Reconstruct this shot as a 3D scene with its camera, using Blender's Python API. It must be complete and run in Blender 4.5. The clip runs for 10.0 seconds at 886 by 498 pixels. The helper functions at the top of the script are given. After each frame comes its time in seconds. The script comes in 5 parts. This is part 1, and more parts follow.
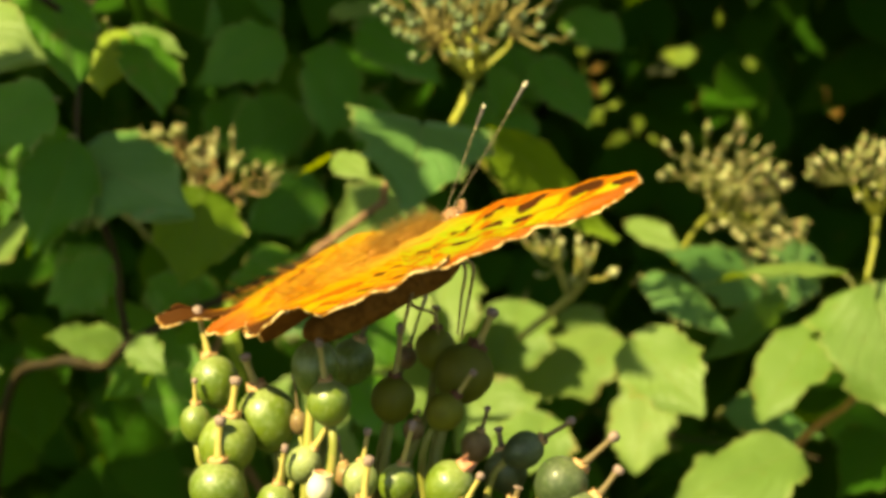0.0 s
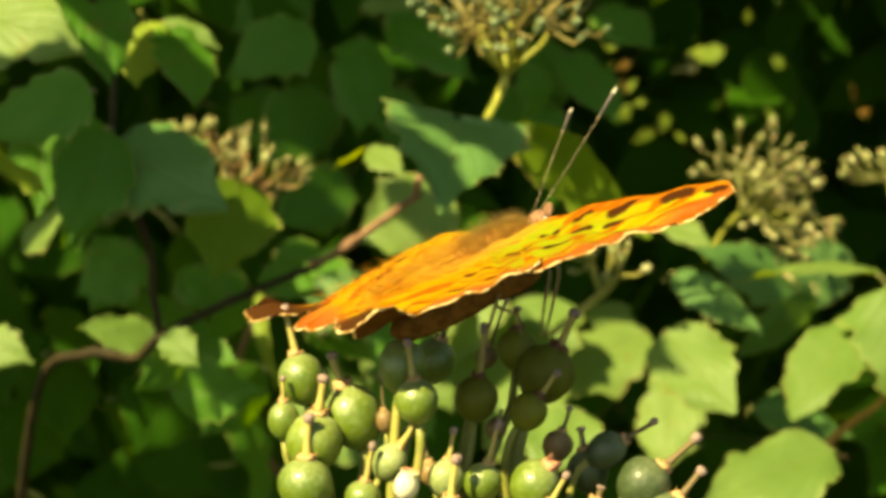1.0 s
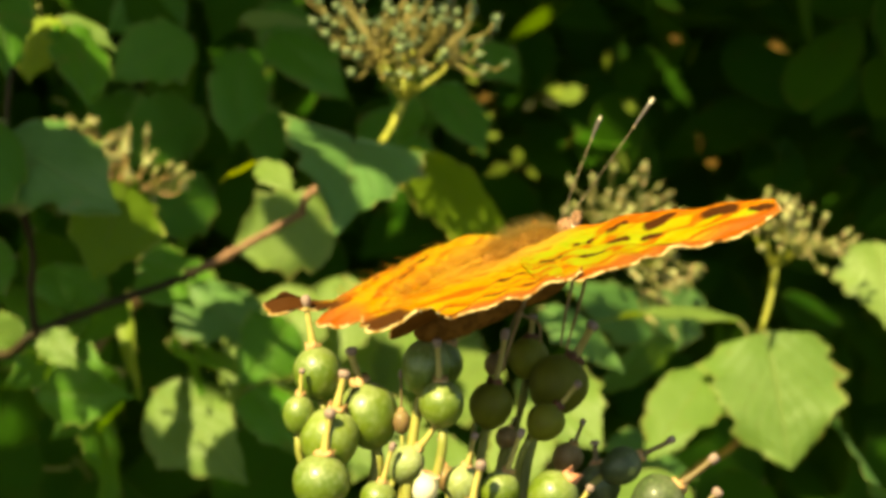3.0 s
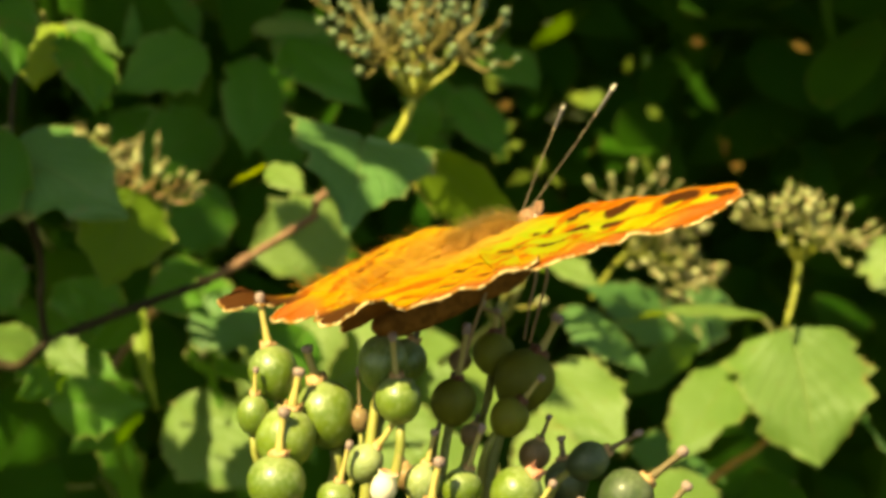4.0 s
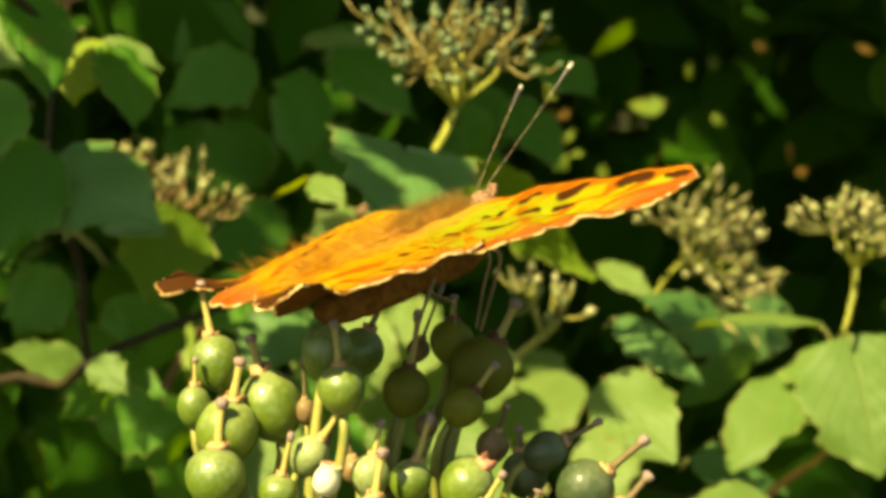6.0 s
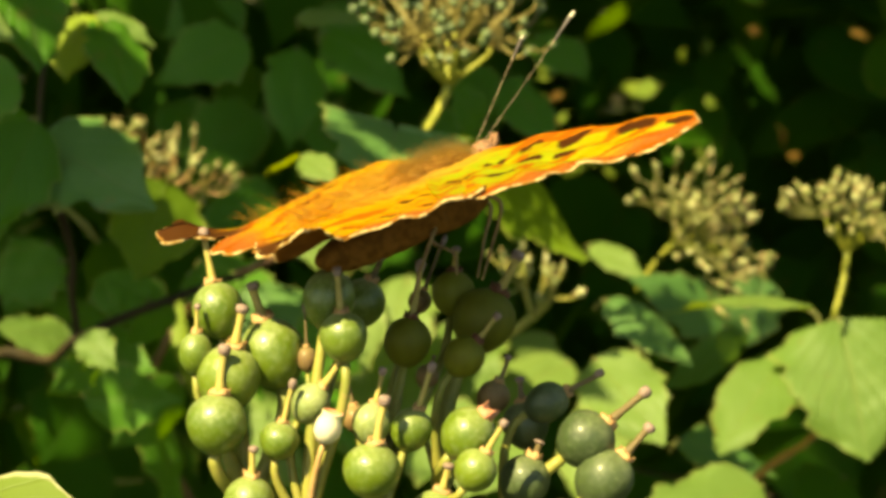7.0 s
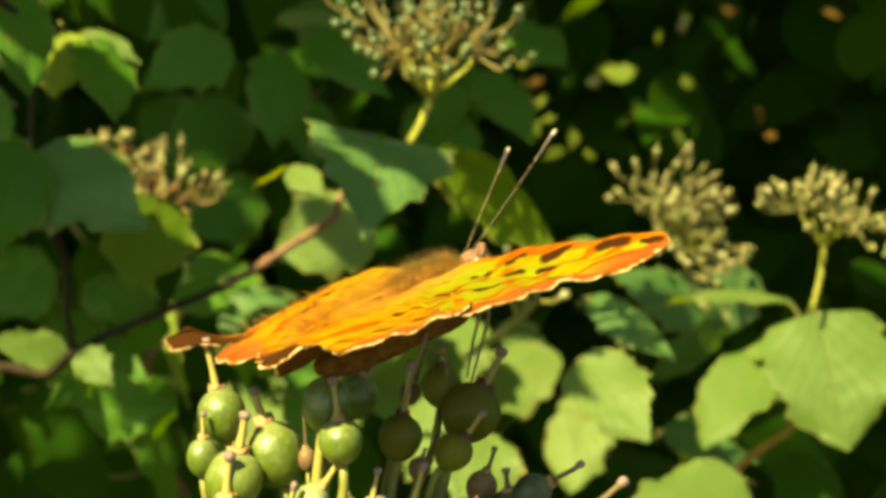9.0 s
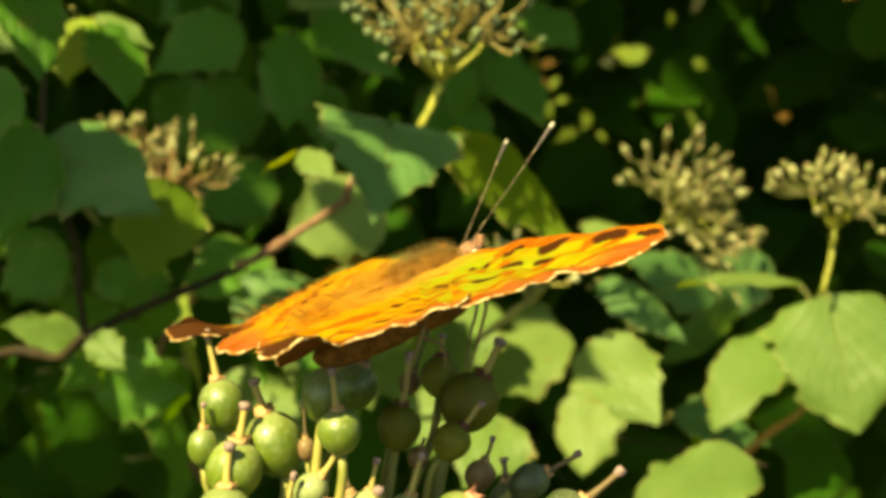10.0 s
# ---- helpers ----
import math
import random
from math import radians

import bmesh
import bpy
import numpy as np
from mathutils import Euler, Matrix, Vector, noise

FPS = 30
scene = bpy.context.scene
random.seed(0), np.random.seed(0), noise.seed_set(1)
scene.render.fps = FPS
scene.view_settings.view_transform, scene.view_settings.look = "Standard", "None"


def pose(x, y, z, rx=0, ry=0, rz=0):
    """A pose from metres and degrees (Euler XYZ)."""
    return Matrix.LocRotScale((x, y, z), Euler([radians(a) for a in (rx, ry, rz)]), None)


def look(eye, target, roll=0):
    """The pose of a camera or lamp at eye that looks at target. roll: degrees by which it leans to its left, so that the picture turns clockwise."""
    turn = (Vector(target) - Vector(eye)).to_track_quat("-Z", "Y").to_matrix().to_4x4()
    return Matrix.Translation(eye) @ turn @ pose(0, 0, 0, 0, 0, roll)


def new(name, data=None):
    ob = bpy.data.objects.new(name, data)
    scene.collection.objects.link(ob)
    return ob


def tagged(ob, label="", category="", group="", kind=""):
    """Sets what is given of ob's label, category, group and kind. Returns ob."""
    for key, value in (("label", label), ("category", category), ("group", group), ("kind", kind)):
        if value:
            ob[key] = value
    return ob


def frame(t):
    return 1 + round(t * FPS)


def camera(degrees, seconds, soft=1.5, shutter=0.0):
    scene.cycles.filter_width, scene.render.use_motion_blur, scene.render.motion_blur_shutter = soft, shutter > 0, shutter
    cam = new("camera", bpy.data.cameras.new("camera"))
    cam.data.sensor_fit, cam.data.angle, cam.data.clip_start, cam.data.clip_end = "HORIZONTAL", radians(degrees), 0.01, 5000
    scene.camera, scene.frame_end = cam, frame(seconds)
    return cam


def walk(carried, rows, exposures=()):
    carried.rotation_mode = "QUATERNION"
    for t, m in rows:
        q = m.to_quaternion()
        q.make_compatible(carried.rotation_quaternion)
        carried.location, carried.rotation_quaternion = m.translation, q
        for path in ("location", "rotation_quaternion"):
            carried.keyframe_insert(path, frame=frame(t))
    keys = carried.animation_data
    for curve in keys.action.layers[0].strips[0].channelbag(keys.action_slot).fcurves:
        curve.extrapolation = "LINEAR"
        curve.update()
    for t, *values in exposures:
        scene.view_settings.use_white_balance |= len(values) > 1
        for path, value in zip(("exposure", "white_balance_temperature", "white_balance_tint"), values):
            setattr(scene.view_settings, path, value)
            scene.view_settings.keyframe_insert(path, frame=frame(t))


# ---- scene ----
cam = camera(28, 10.0, soft=3.7, shutter=0.5)
cam.data.dof.use_dof = True
cam.data.dof.focus_distance = 0.166
cam.data.dof.aperture_fstop = 54.0
PATH = [
    (0, pose(0.00872, -0.00673, 1.25677, 75.559, 3.259, 1.111)),
    (0.5, pose(0.00872, -0.00593, 1.25665, 75.521, 3.237, 1.367)),
    (1, pose(0.00542, -0.00647, 1.25642, 75.495, 2.874, 1.740)),
    (1.5, pose(0.00030, -0.00883, 1.25697, 75.723, 1.401, 0.289)),
    (2, pose(-0.00462, -0.00958, 1.25686, 75.478, -0.901, -1.682)),
    (2.5, pose(-0.00814, -0.00873, 1.25632, 75.614, -2.412, -2.987)),
    (2.7, pose(-0.00986, -0.00916, 1.25792, 75.778, -2.954, -3.160)),
    (3.8, pose(-0.00743, -0.00759, 1.25364, 77.042, -1.672, -3.695)),
    (4, pose(-0.00549, -0.00486, 1.25214, 76.893, -1.234, -2.543)),
    (4.5, pose(-0.00368, -0.00126, 1.25012, 76.915, -0.964, -1.738)),
    (5, pose(-0.00023, 0.00012, 1.25017, 77.144, -0.527, -1.211)),
    (5.5, pose(0.00080, 0.00051, 1.25090, 77.821, 0.161, 0.139)),
    (6, pose(0.00121, 0.00026, 1.25061, 77.291, 0.194, -0.233)),
    (6.2, pose(0.00078, 0.00031, 1.24987, 77.051, -0.020, -0.667)),
    (7.3, pose(0.00156, 0.00060, 1.25031, 76.699, -0.515, -0.266)),
    (7.5, pose(0.00116, 0.00007, 1.25136, 77.002, -0.376, -0.156)),
    (8, pose(0.00088, -0.00245, 1.25456, 76.961, -0.106, -0.203)),
    (8.5, pose(0.00049, -0.00345, 1.25877, 76.200, 0.062, -1.448)),
    (9, pose(0.00036, -0.00428, 1.26051, 75.402, 0.690, -1.284)),
    (9.5, pose(0.00188, -0.00485, 1.26076, 74.766, 0.793, -1.143)),
    (10, pose(0.00131, -0.00510, 1.26150, 74.749, 0.874, -0.817)),
]
walk(cam, PATH, [(0, 1.77, 9900, -10), (10, 1.77, 9900, -10)])

# ---- light ----
SUN = Vector((-0.42, -0.46, 0.785)).normalized()
world = bpy.data.worlds.new("sky")
scene.world = world
world.use_nodes = True
wn = world.node_tree.nodes
sky = wn.new("ShaderNodeTexSky")
sky.sky_type = "NISHITA"
sky.sun_disc = False
sky.sun_elevation = math.asin(SUN.z)
sky.sun_rotation = math.atan2(SUN.x, SUN.y)
wn["Background"].inputs["Strength"].default_value = 0.061
world.node_tree.links.new(sky.outputs[0], wn["Background"].inputs["Color"])
lamp = bpy.data.lights.new("sun", "SUN")
lamp.energy, lamp.angle, lamp.color = 4.8, radians(0.5), (1.0, 0.88, 0.60)
sun = new("sun", lamp)
sun.matrix_world = look((0, 0, 3), Vector((0, 0, 3)) - SUN)


# ---- mesh helpers ----
def mesh(name, verts, faces, mats, uvs=None, slots=None, smooth=True):
    me = bpy.data.meshes.new(name)
    me.from_pydata([tuple(v) for v in verts], [], faces)
    for m in mats:
        me.materials.append(m)
    if slots:
        me.polygons.foreach_set("material_index", slots)
    if uvs is not None:
        layer = me.uv_layers.new(name="UVMap")
        idx = np.empty(len(me.loops), dtype=np.int32)
        me.loops.foreach_get("vertex_index", idx)
        layer.data.foreach_set("uv", np.asarray(uvs, dtype=np.float32)[idx].ravel())
    me.polygons.foreach_set("use_smooth", [smooth] * len(me.polygons))
    me.update()
    return me


def thing(name, place, label, category, group="", kind=""):
    ob = new(name)
    ob.empty_display_size = 0.01
    ob.location = place
    return tagged(ob, label, category, group, kind)


def origin(ob):
    """World place of an unturned parent."""
    p = Vector(ob.location)
    while ob.parent:
        ob = ob.parent
        p = p + Vector(ob.location)
    return p


def part(name, me, parent, m=None, label="", kind=""):
    """A mesh under a thing, posed in the space of that thing."""
    ob = new(name, me)
    ob.parent = parent
    if m is not None:
        ob.matrix_basis = m
    return tagged(ob, label, kind=kind)


def bez(a, b, c, d, n):
    out = []
    for i in range(n + 1):
        t = i / n
        out.append(a * (1 - t) ** 3 + b * 3 * t * (1 - t) ** 2 + c * 3 * t * t * (1 - t) + d * t ** 3)
    return out


def smooth_path(pts, n=5):
    """A rounded line through the points."""
    p = [Vector(v) for v in pts]
    if len(p) < 3:
        return [p[0].lerp(p[-1], i / n) for i in range(n + 1)]
    p = [p[0] * 2 - p[1]] + p + [p[-1] * 2 - p[-2]]
    out = []
    for i in range(1, len(p) - 2):
        for k in range(n):
            t = k / n
            out.append(0.5 * (2 * p[i] + (p[i + 1] - p[i - 1]) * t + (2 * p[i - 1] - 5 * p[i] + 4 * p[i + 1] - p[i + 2]) * t * t
                              + (3 * p[i] - p[i - 1] - 3 * p[i + 1] + p[i + 2]) * t ** 3))
    out.append(p[-2])
    return out


def tube(path, radii, sides=7, rough=0.0, seed=0):
    """Verts and faces of a closed round rod along a path; radii: one per point, or two to go between."""
    rng = random.Random(seed)
    n = len(path)
    if len(radii) == 2 and n != 2:
        radii = [radii[0] + (radii[1] - radii[0]) * i / (n - 1) for i in range(n)]
    verts, faces = [], []
    ref = Vector((0.31, 0.77, 0.55))
    for i, p in enumerate(path):
        d = (path[min(i + 1, n - 1)] - path[max(i - 1, 0)]).normalized()
        a = d.cross(ref)
        if a.length < 0.05:
            a = d.cross(Vector((1, 0, 0)))
        a.normalize()
        b = d.cross(a)
        for k in range(sides):
            w = 2 * math.pi * k / sides
            r = radii[i] * (1 + rough * rng.uniform(-1, 1))
            verts.append(p + (a * math.cos(w) + b * math.sin(w)) * r)
    for i in range(n - 1):
        for k in range(sides):
            k2 = (k + 1) % sides
            faces.append((i * sides + k, i * sides + k2, (i + 1) * sides + k2, (i + 1) * sides + k))
    faces.append(tuple(range(sides - 1, -1, -1)))
    faces.append(tuple((n - 1) * sides + k for k in range(sides)))
    return verts, faces


def joined(pieces):
    verts, faces = [], []
    for v, f in pieces:
        o = len(verts)
        verts += list(v)
        faces += [tuple(i + o for i in q) for q in f]
    return verts, faces


def turned(profile, sides=18, wobble=0.0, seed=0):
    """A body of revolution about z from rows of radius and height."""
    rng = random.Random(seed)
    ph = rng.uniform(0, 6)
    verts, faces = [], []
    for r, z in profile:
        for k in range(sides):
            w = 2 * math.pi * k / sides
            q = 1 + wobble * (math.sin(2 * w + ph) + 0.6 * math.sin(3 * w + 2.1 * ph + z * 4))
            verts.append(Vector((r * q * math.cos(w), r * q * math.sin(w), z)))
    m = len(profile)
    for i in range(m - 1):
        for k in range(sides):
            k2 = (k + 1) % sides
            faces.append((i * sides + k, i * sides + k2, (i + 1) * sides + k2, (i + 1) * sides + k))
    faces.append(tuple(range(sides - 1, -1, -1)))
    faces.append(tuple((m - 1) * sides + k for k in range(sides)))
    return verts, faces


def aim(place, way, size=1.0, spin=0.0):
    """A pose whose z points along way."""
    q = Vector(way).to_track_quat("Z", "Y").to_matrix().to_4x4()
    s = size if isinstance(size, tuple) else (size, size, size)
    return Matrix.Translation(place) @ q @ Matrix.Rotation(spin, 4, "Z") @ Matrix.Diagonal((*s, 1))


# ---- materials ----
class Nodes:
    def __init__(self, name):
        self.mat = bpy.data.materials.new(name)
        self.mat.use_nodes = True
        self.tree = self.mat.node_tree
        self.n = self.tree.nodes
        self.n.clear()
        self.out = self.n.new("ShaderNodeOutputMaterial")

    def add(self, kind, **values):
        node = self.n.new("ShaderNode" + kind)
        if "operation" in values:
            node.operation = values["operation"]
        if "blend_type" in values:
            node.blend_type = values["blend_type"]
        if "data_type" in values:
            node.data_type = values["data_type"]
        if "interpolation_type" in values:
            node.interpolation_type = values["interpolation_type"]
        return node

    def link(self, a, b):
        self.tree.links.new(a, b)

    def put(self, value, socket):
        if isinstance(value, bpy.types.NodeSocket):
            self.link(value, socket)
        else:
            socket.default_value = value

    def math(self, op, a, b=0.0, c=0.0):
        node = self.add("Math", operation=op)
        for v, s in zip((a, b, c), node.inputs):
            self.put(v, s)
        return node.outputs[0]

    def vec(self, op, a, b=(0, 0, 0)):
        node = self.add("VectorMath", operation=op)
        self.put(a, node.inputs[0])
        self.put(b, node.inputs[1])
        return node.outputs["Value"] if op in ("LENGTH", "DISTANCE", "DOT_PRODUCT") else node.outputs["Vector"]

    def noise(self, where, scale, detail=3.0, rough=0.55):
        node = self.add("TexNoise")
        self.put(where, node.inputs["Vector"])
        node.inputs["Scale"].default_value = scale
        node.inputs["Detail"].default_value = detail
        node.inputs["Roughness"].default_value = rough
        return node.outputs["Fac"]

    def span(self, value, a, b, lo=0.0, hi=1.0):
        node = self.add("MapRange", interpolation_type="SMOOTHSTEP")
        self.put(value, node.inputs["Value"])
        for s, v in zip(("From Min", "From Max", "To Min", "To Max"), (a, b, lo, hi)):
            self.put(v, node.inputs[s])
        return node.outputs["Result"]

    def mix(self, fac, a, b, blend="MIX"):
        node = self.add("Mix", data_type="RGBA", blend_type=blend)
        self.put(fac, node.inputs["Factor"])
        self.put(a, node.inputs[6])
        self.put(b, node.inputs[7])
        return node.outputs[2]

    def ramp(self, fac, stops):
        node = self.add("ValToRGB")
        self.put(fac, node.inputs[0])
        e = node.color_ramp.elements
        while len(e) < len(stops):
            e.new(0.5)
        for el, (p, c) in zip(e, stops):
            el.position, el.color = p, c
        return node.outputs[0]

    def bump(self, height, strength, distance):
        node = self.add("Bump")
        node.inputs["Strength"].default_value = strength
        node.inputs["Distance"].default_value = distance
        self.put(height, node.inputs["Height"])
        return node.outputs[0]

    def surface(self, color, rough, normal=None, thin=None, thin_share=0.4, sheen=0.0, specular=0.5, sub=0.0, sub_radius=(0.001, 0.001, 0.0005), coat=0.0):
        p = self.add("BsdfPrincipled")
        self.put(color, p.inputs["Base Color"])
        self.put(rough, p.inputs["Roughness"])
        p.inputs["Specular IOR Level"].default_value = specular
        p.inputs["Sheen Weight"].default_value = sheen
        p.inputs["Coat Weight"].default_value = coat
        p.inputs["Coat Roughness"].default_value = 0.2
        if sub:
            p.inputs["Subsurface Weight"].default_value = sub
            p.inputs["Subsurface Radius"].default_value = sub_radius
            p.inputs["Subsurface Scale"].default_value = 1.0
        if normal is not None:
            self.link(normal, p.inputs["Normal"])
        last = p.outputs[0]
        if thin is not None:
            t = self.add("BsdfTranslucent")
            self.put(thin, t.inputs["Color"])
            if normal is not None:
                self.link(normal, t.inputs["Normal"])
            m = self.add("MixShader")
            self.put(thin_share, m.inputs[0])
            self.link(last, m.inputs[1])
            self.link(t.outputs[0], m.inputs[2])
            last = m.outputs[0]
        self.link(last, self.out.inputs["Surface"])
        return self.mat

    def objects(self):
        return self.add("TexCoord").outputs["Object"]

    def random(self):
        return self.add("ObjectInfo").outputs["Random"]

    def island(self):
        return self.add("NewGeometry").outputs["Random Per Island"]


def c3(r, g, b):
    return (r, g, b, 1.0)


def leaf_material(name, young, old, glow, islands=False, rough=0.42, wax_sheen=0.3, rim=0.6, ribs=0.16, rim_color=(0.30, 0.28, 0.10), rim_from=0.46):
    """A leaf blade: curved side veins, mottling, waxy gloss above, light passing through."""
    k = Nodes(name)
    tc = k.add("TexCoord")
    sep = k.add("SeparateXYZ")
    k.link(tc.outputs["UV"], sep.inputs[0])
    s, v = sep.outputs[0], sep.outputs[1]
    side = k.math("ABSOLUTE", k.math("SUBTRACT", v, 0.5))
    rnd = k.island() if islands else k.random()
    arc = k.math("SUBTRACT", s, k.math("MULTIPLY", k.math("POWER", side, 0.65), 1.05))
    fr = k.math("ABSOLUTE", k.math("SUBTRACT", k.math("FRACT", k.math("MULTIPLY", arc, 6.0)), 0.5))
    vein = k.math("SUBTRACT", 1.0, k.span(fr, 0.0, 0.10))
    rib = k.math("SUBTRACT", 1.0, k.span(side, 0.004, 0.022))
    veins = k.math("MAXIMUM", vein, rib)
    where = k.vec("ADD", tc.outputs["Object"], (0.3, 0.1, 0.2))
    shift = k.add("CombineXYZ")
    k.link(k.math("MULTIPLY", rnd, 9.0), shift.inputs[0])
    where = k.vec("ADD", where, shift.outputs[0])
    big = k.noise(where, 55.0, 2.0)
    fine = k.noise(where, 420.0, 3.0)
    spots = k.span(k.noise(where, 160.0, 2.0), 0.66, 0.74)
    tone = k.math("ADD", k.math("MULTIPLY", rnd, 0.55), k.math("MULTIPLY", big, 0.6))
    color = k.mix(k.span(tone, 0.2, 0.95), young, old)
    color = k.mix(k.math("MULTIPLY", fine, 0.25), color, tuple(x * 0.6 for x in old[:3]) + (1,))
    color = k.mix(k.math("MULTIPLY", vein, 0.09), color, (young[0] * 1.9, young[1] * 1.7, young[2] * 1.3, 1))
    color = k.mix(k.math("MULTIPLY", rib, ribs), color, c3(*rim_color))
    color = k.mix(k.math("MULTIPLY", spots, 0.35), color, c3(0.16, 0.10, 0.03))
    edge = k.math("MULTIPLY", k.span(side, rim_from, rim_from + 0.035), rim)
    color = k.mix(edge, color, c3(*rim_color))
    burnt = k.math("MULTIPLY", k.span(k.math("ADD", side, k.math("MULTIPLY", k.math("SUBTRACT", k.noise(where, 120.0, 3.0), 0.62), 0.45)), 0.455, 0.485), 0.45)
    color = k.mix(burnt, color, c3(0.20, 0.11, 0.035))
    through_color = k.mix(k.math("MULTIPLY", veins, 0.45), glow, (glow[0] * 0.45, glow[1] * 0.45, glow[2] * 0.5, 1))
    through_color = k.mix(k.math("MULTIPLY", big, 0.4), through_color, (glow[0] * 0.6, glow[1] * 0.75, glow[2] * 0.6, 1))
    height = k.math("ADD", k.math("MULTIPLY", veins, -1.0), k.math("MULTIPLY", fine, 0.35))
    return k.surface(color, k.math("ADD", rough, k.math("MULTIPLY", fine, 0.2)), k.bump(height, 0.42, 0.0010), through_color, 0.42, specular=wax_sheen)


LEAF = leaf_material("dogwood_leaf", c3(0.162, 0.240, 0.070), c3(0.100, 0.178, 0.042), c3(0.26, 0.34, 0.030), rough=0.46, wax_sheen=0.36, rim=0.42)
# shaded copy of the leaf colour, deeper green than the sunlit one above
LEAF_SHADED = leaf_material("shaded_dogwood_leaf", c3(0.072, 0.188, 0.026), c3(0.046, 0.148, 0.013), c3(0.16, 0.29, 0.010), rough=0.42, wax_sheen=0.27)
# waxier leaf; the sky's bluish sheen in shade is mixed into its green
LEAF_SKY_SHEEN = leaf_material("waxy_sky_sheen_leaf", c3(0.096, 0.205, 0.066), c3(0.065, 0.165, 0.044), c3(0.11, 0.20, 0.025), rough=0.40, wax_sheen=0.45)
LEAF_OLIVE = leaf_material("olive_dogwood_leaf", c3(0.130, 0.205, 0.022), c3(0.085, 0.155, 0.014), c3(0.26, 0.34, 0.012), rough=0.5, wax_sheen=0.2)
LEAF_YOUNG = leaf_material("young_dogwood_leaf", c3(0.20, 0.27, 0.035), c3(0.13, 0.20, 0.03), c3(0.40, 0.45, 0.02))
LEAF_NEAR = leaf_material("pale_rimmed_leaf", c3(0.155, 0.215, 0.050), c3(0.10, 0.165, 0.030), c3(0.26, 0.35, 0.024), rough=0.48, wax_sheen=0.3, rim=1.0, ribs=1.0, rim_color=(0.42, 0.41, 0.25), rim_from=0.45)
# foliage green darkened to hold the deep shade inside the shrub
LEAF_SHADE_DARK = leaf_material("shade_dark_leaf", c3(0.032, 0.100, 0.009), c3(0.014, 0.060, 0.005), c3(0.13, 0.22, 0.007), islands=True, rough=0.6, wax_sheen=0.07, rim=0.12, ribs=0.06)
LEAF_DRY = leaf_material("withered_leaf", c3(0.20, 0.115, 0.035), c3(0.14, 0.075, 0.02), c3(0.22, 0.12, 0.02), rough=0.6, wax_sheen=0.1)


def bark_material(name, light, dark, scale, rough=0.75):
    k = Nodes(name)
    o = k.objects()
    st = k.vec("MULTIPLY", o, (1.0, 1.0, 0.35))
    a = k.noise(st, scale, 4.0)
    b = k.noise(o, scale * 5, 3.0)
    color = k.mix(k.span(a, 0.3, 0.7), dark, light)
    color = k.mix(k.math("MULTIPLY", b, 0.4), color, tuple(x * 0.55 for x in light[:3]) + (1,))
    return k.surface(color, rough, k.bump(k.math("ADD", a, k.math("MULTIPLY", b, 0.4)), 0.6, 0.0008), specular=0.2)


BARK = bark_material("dark_bark", c3(0.036, 0.025, 0.010), c3(0.014, 0.010, 0.005), 180)
BARK_RED = bark_material("pinkish_twig_bark", c3(0.26, 0.145, 0.10), c3(0.15, 0.08, 0.055), 260, 0.6)
BARK_TAN = bark_material("tan_twig_bark", c3(0.34, 0.19, 0.065), c3(0.21, 0.105, 0.033), 240, 0.6)


def stalk_material(name, a, b, tint):
    k = Nodes(name)
    o = k.objects()
    n1 = k.noise(o, 260, 3.0)
    n2 = k.noise(o, 1500, 2.0)
    color = k.mix(k.span(n1, 0.35, 0.65), a, b)
    color = k.mix(k.math("MULTIPLY", k.span(n2, 0.5, 0.75), 0.5), color, tint)
    return k.surface(color, 0.5, k.bump(n2, 0.3, 0.0002), specular=0.35)


STALK = stalk_material("green_stalk", c3(0.23, 0.215, 0.055), c3(0.165, 0.175, 0.040), c3(0.27, 0.19, 0.08))
STALK_YELLOW = stalk_material("yellow_green_stalk", c3(0.24, 0.24, 0.035), c3(0.16, 0.18, 0.025), c3(0.24, 0.17, 0.05))
STALK_DULL = stalk_material("dull_olive_stalk", c3(0.125, 0.125, 0.038), c3(0.075, 0.085, 0.024), c3(0.22, 0.15, 0.07))
STALK_TAN = stalk_material("tan_stalk", c3(0.17, 0.135, 0.045), c3(0.12, 0.105, 0.032), c3(0.20, 0.12, 0.06))
STALK_PINK = stalk_material("pinkish_stalk", c3(0.38, 0.22, 0.12), c3(0.30, 0.24, 0.08), c3(0.35, 0.14, 0.09))
STYLE = stalk_material("tan_style", c3(0.38, 0.29, 0.10), c3(0.28, 0.25, 0.07), c3(0.34, 0.19, 0.09))
STYLE_DARK = stalk_material("dark_style", c3(0.10, 0.075, 0.04), c3(0.16, 0.11, 0.05), c3(0.07, 0.05, 0.04))
STIGMA = stalk_material("dull_purple_stigma", c3(0.26, 0.18, 0.165), c3(0.15, 0.10, 0.095), c3(0.38, 0.28, 0.24))
CALYX = stalk_material("withered_calyx", c3(0.44, 0.31, 0.15), c3(0.36, 0.15, 0.075), c3(0.54, 0.45, 0.28))
CALYX_DARK = stalk_material("dark_red_calyx", c3(0.13, 0.045, 0.025), c3(0.09, 0.035, 0.02), c3(0.16, 0.08, 0.04))
CALYX_RED = stalk_material("reddish_calyx", c3(0.45, 0.16, 0.12), c3(0.50, 0.25, 0.14), c3(0.35, 0.10, 0.08))


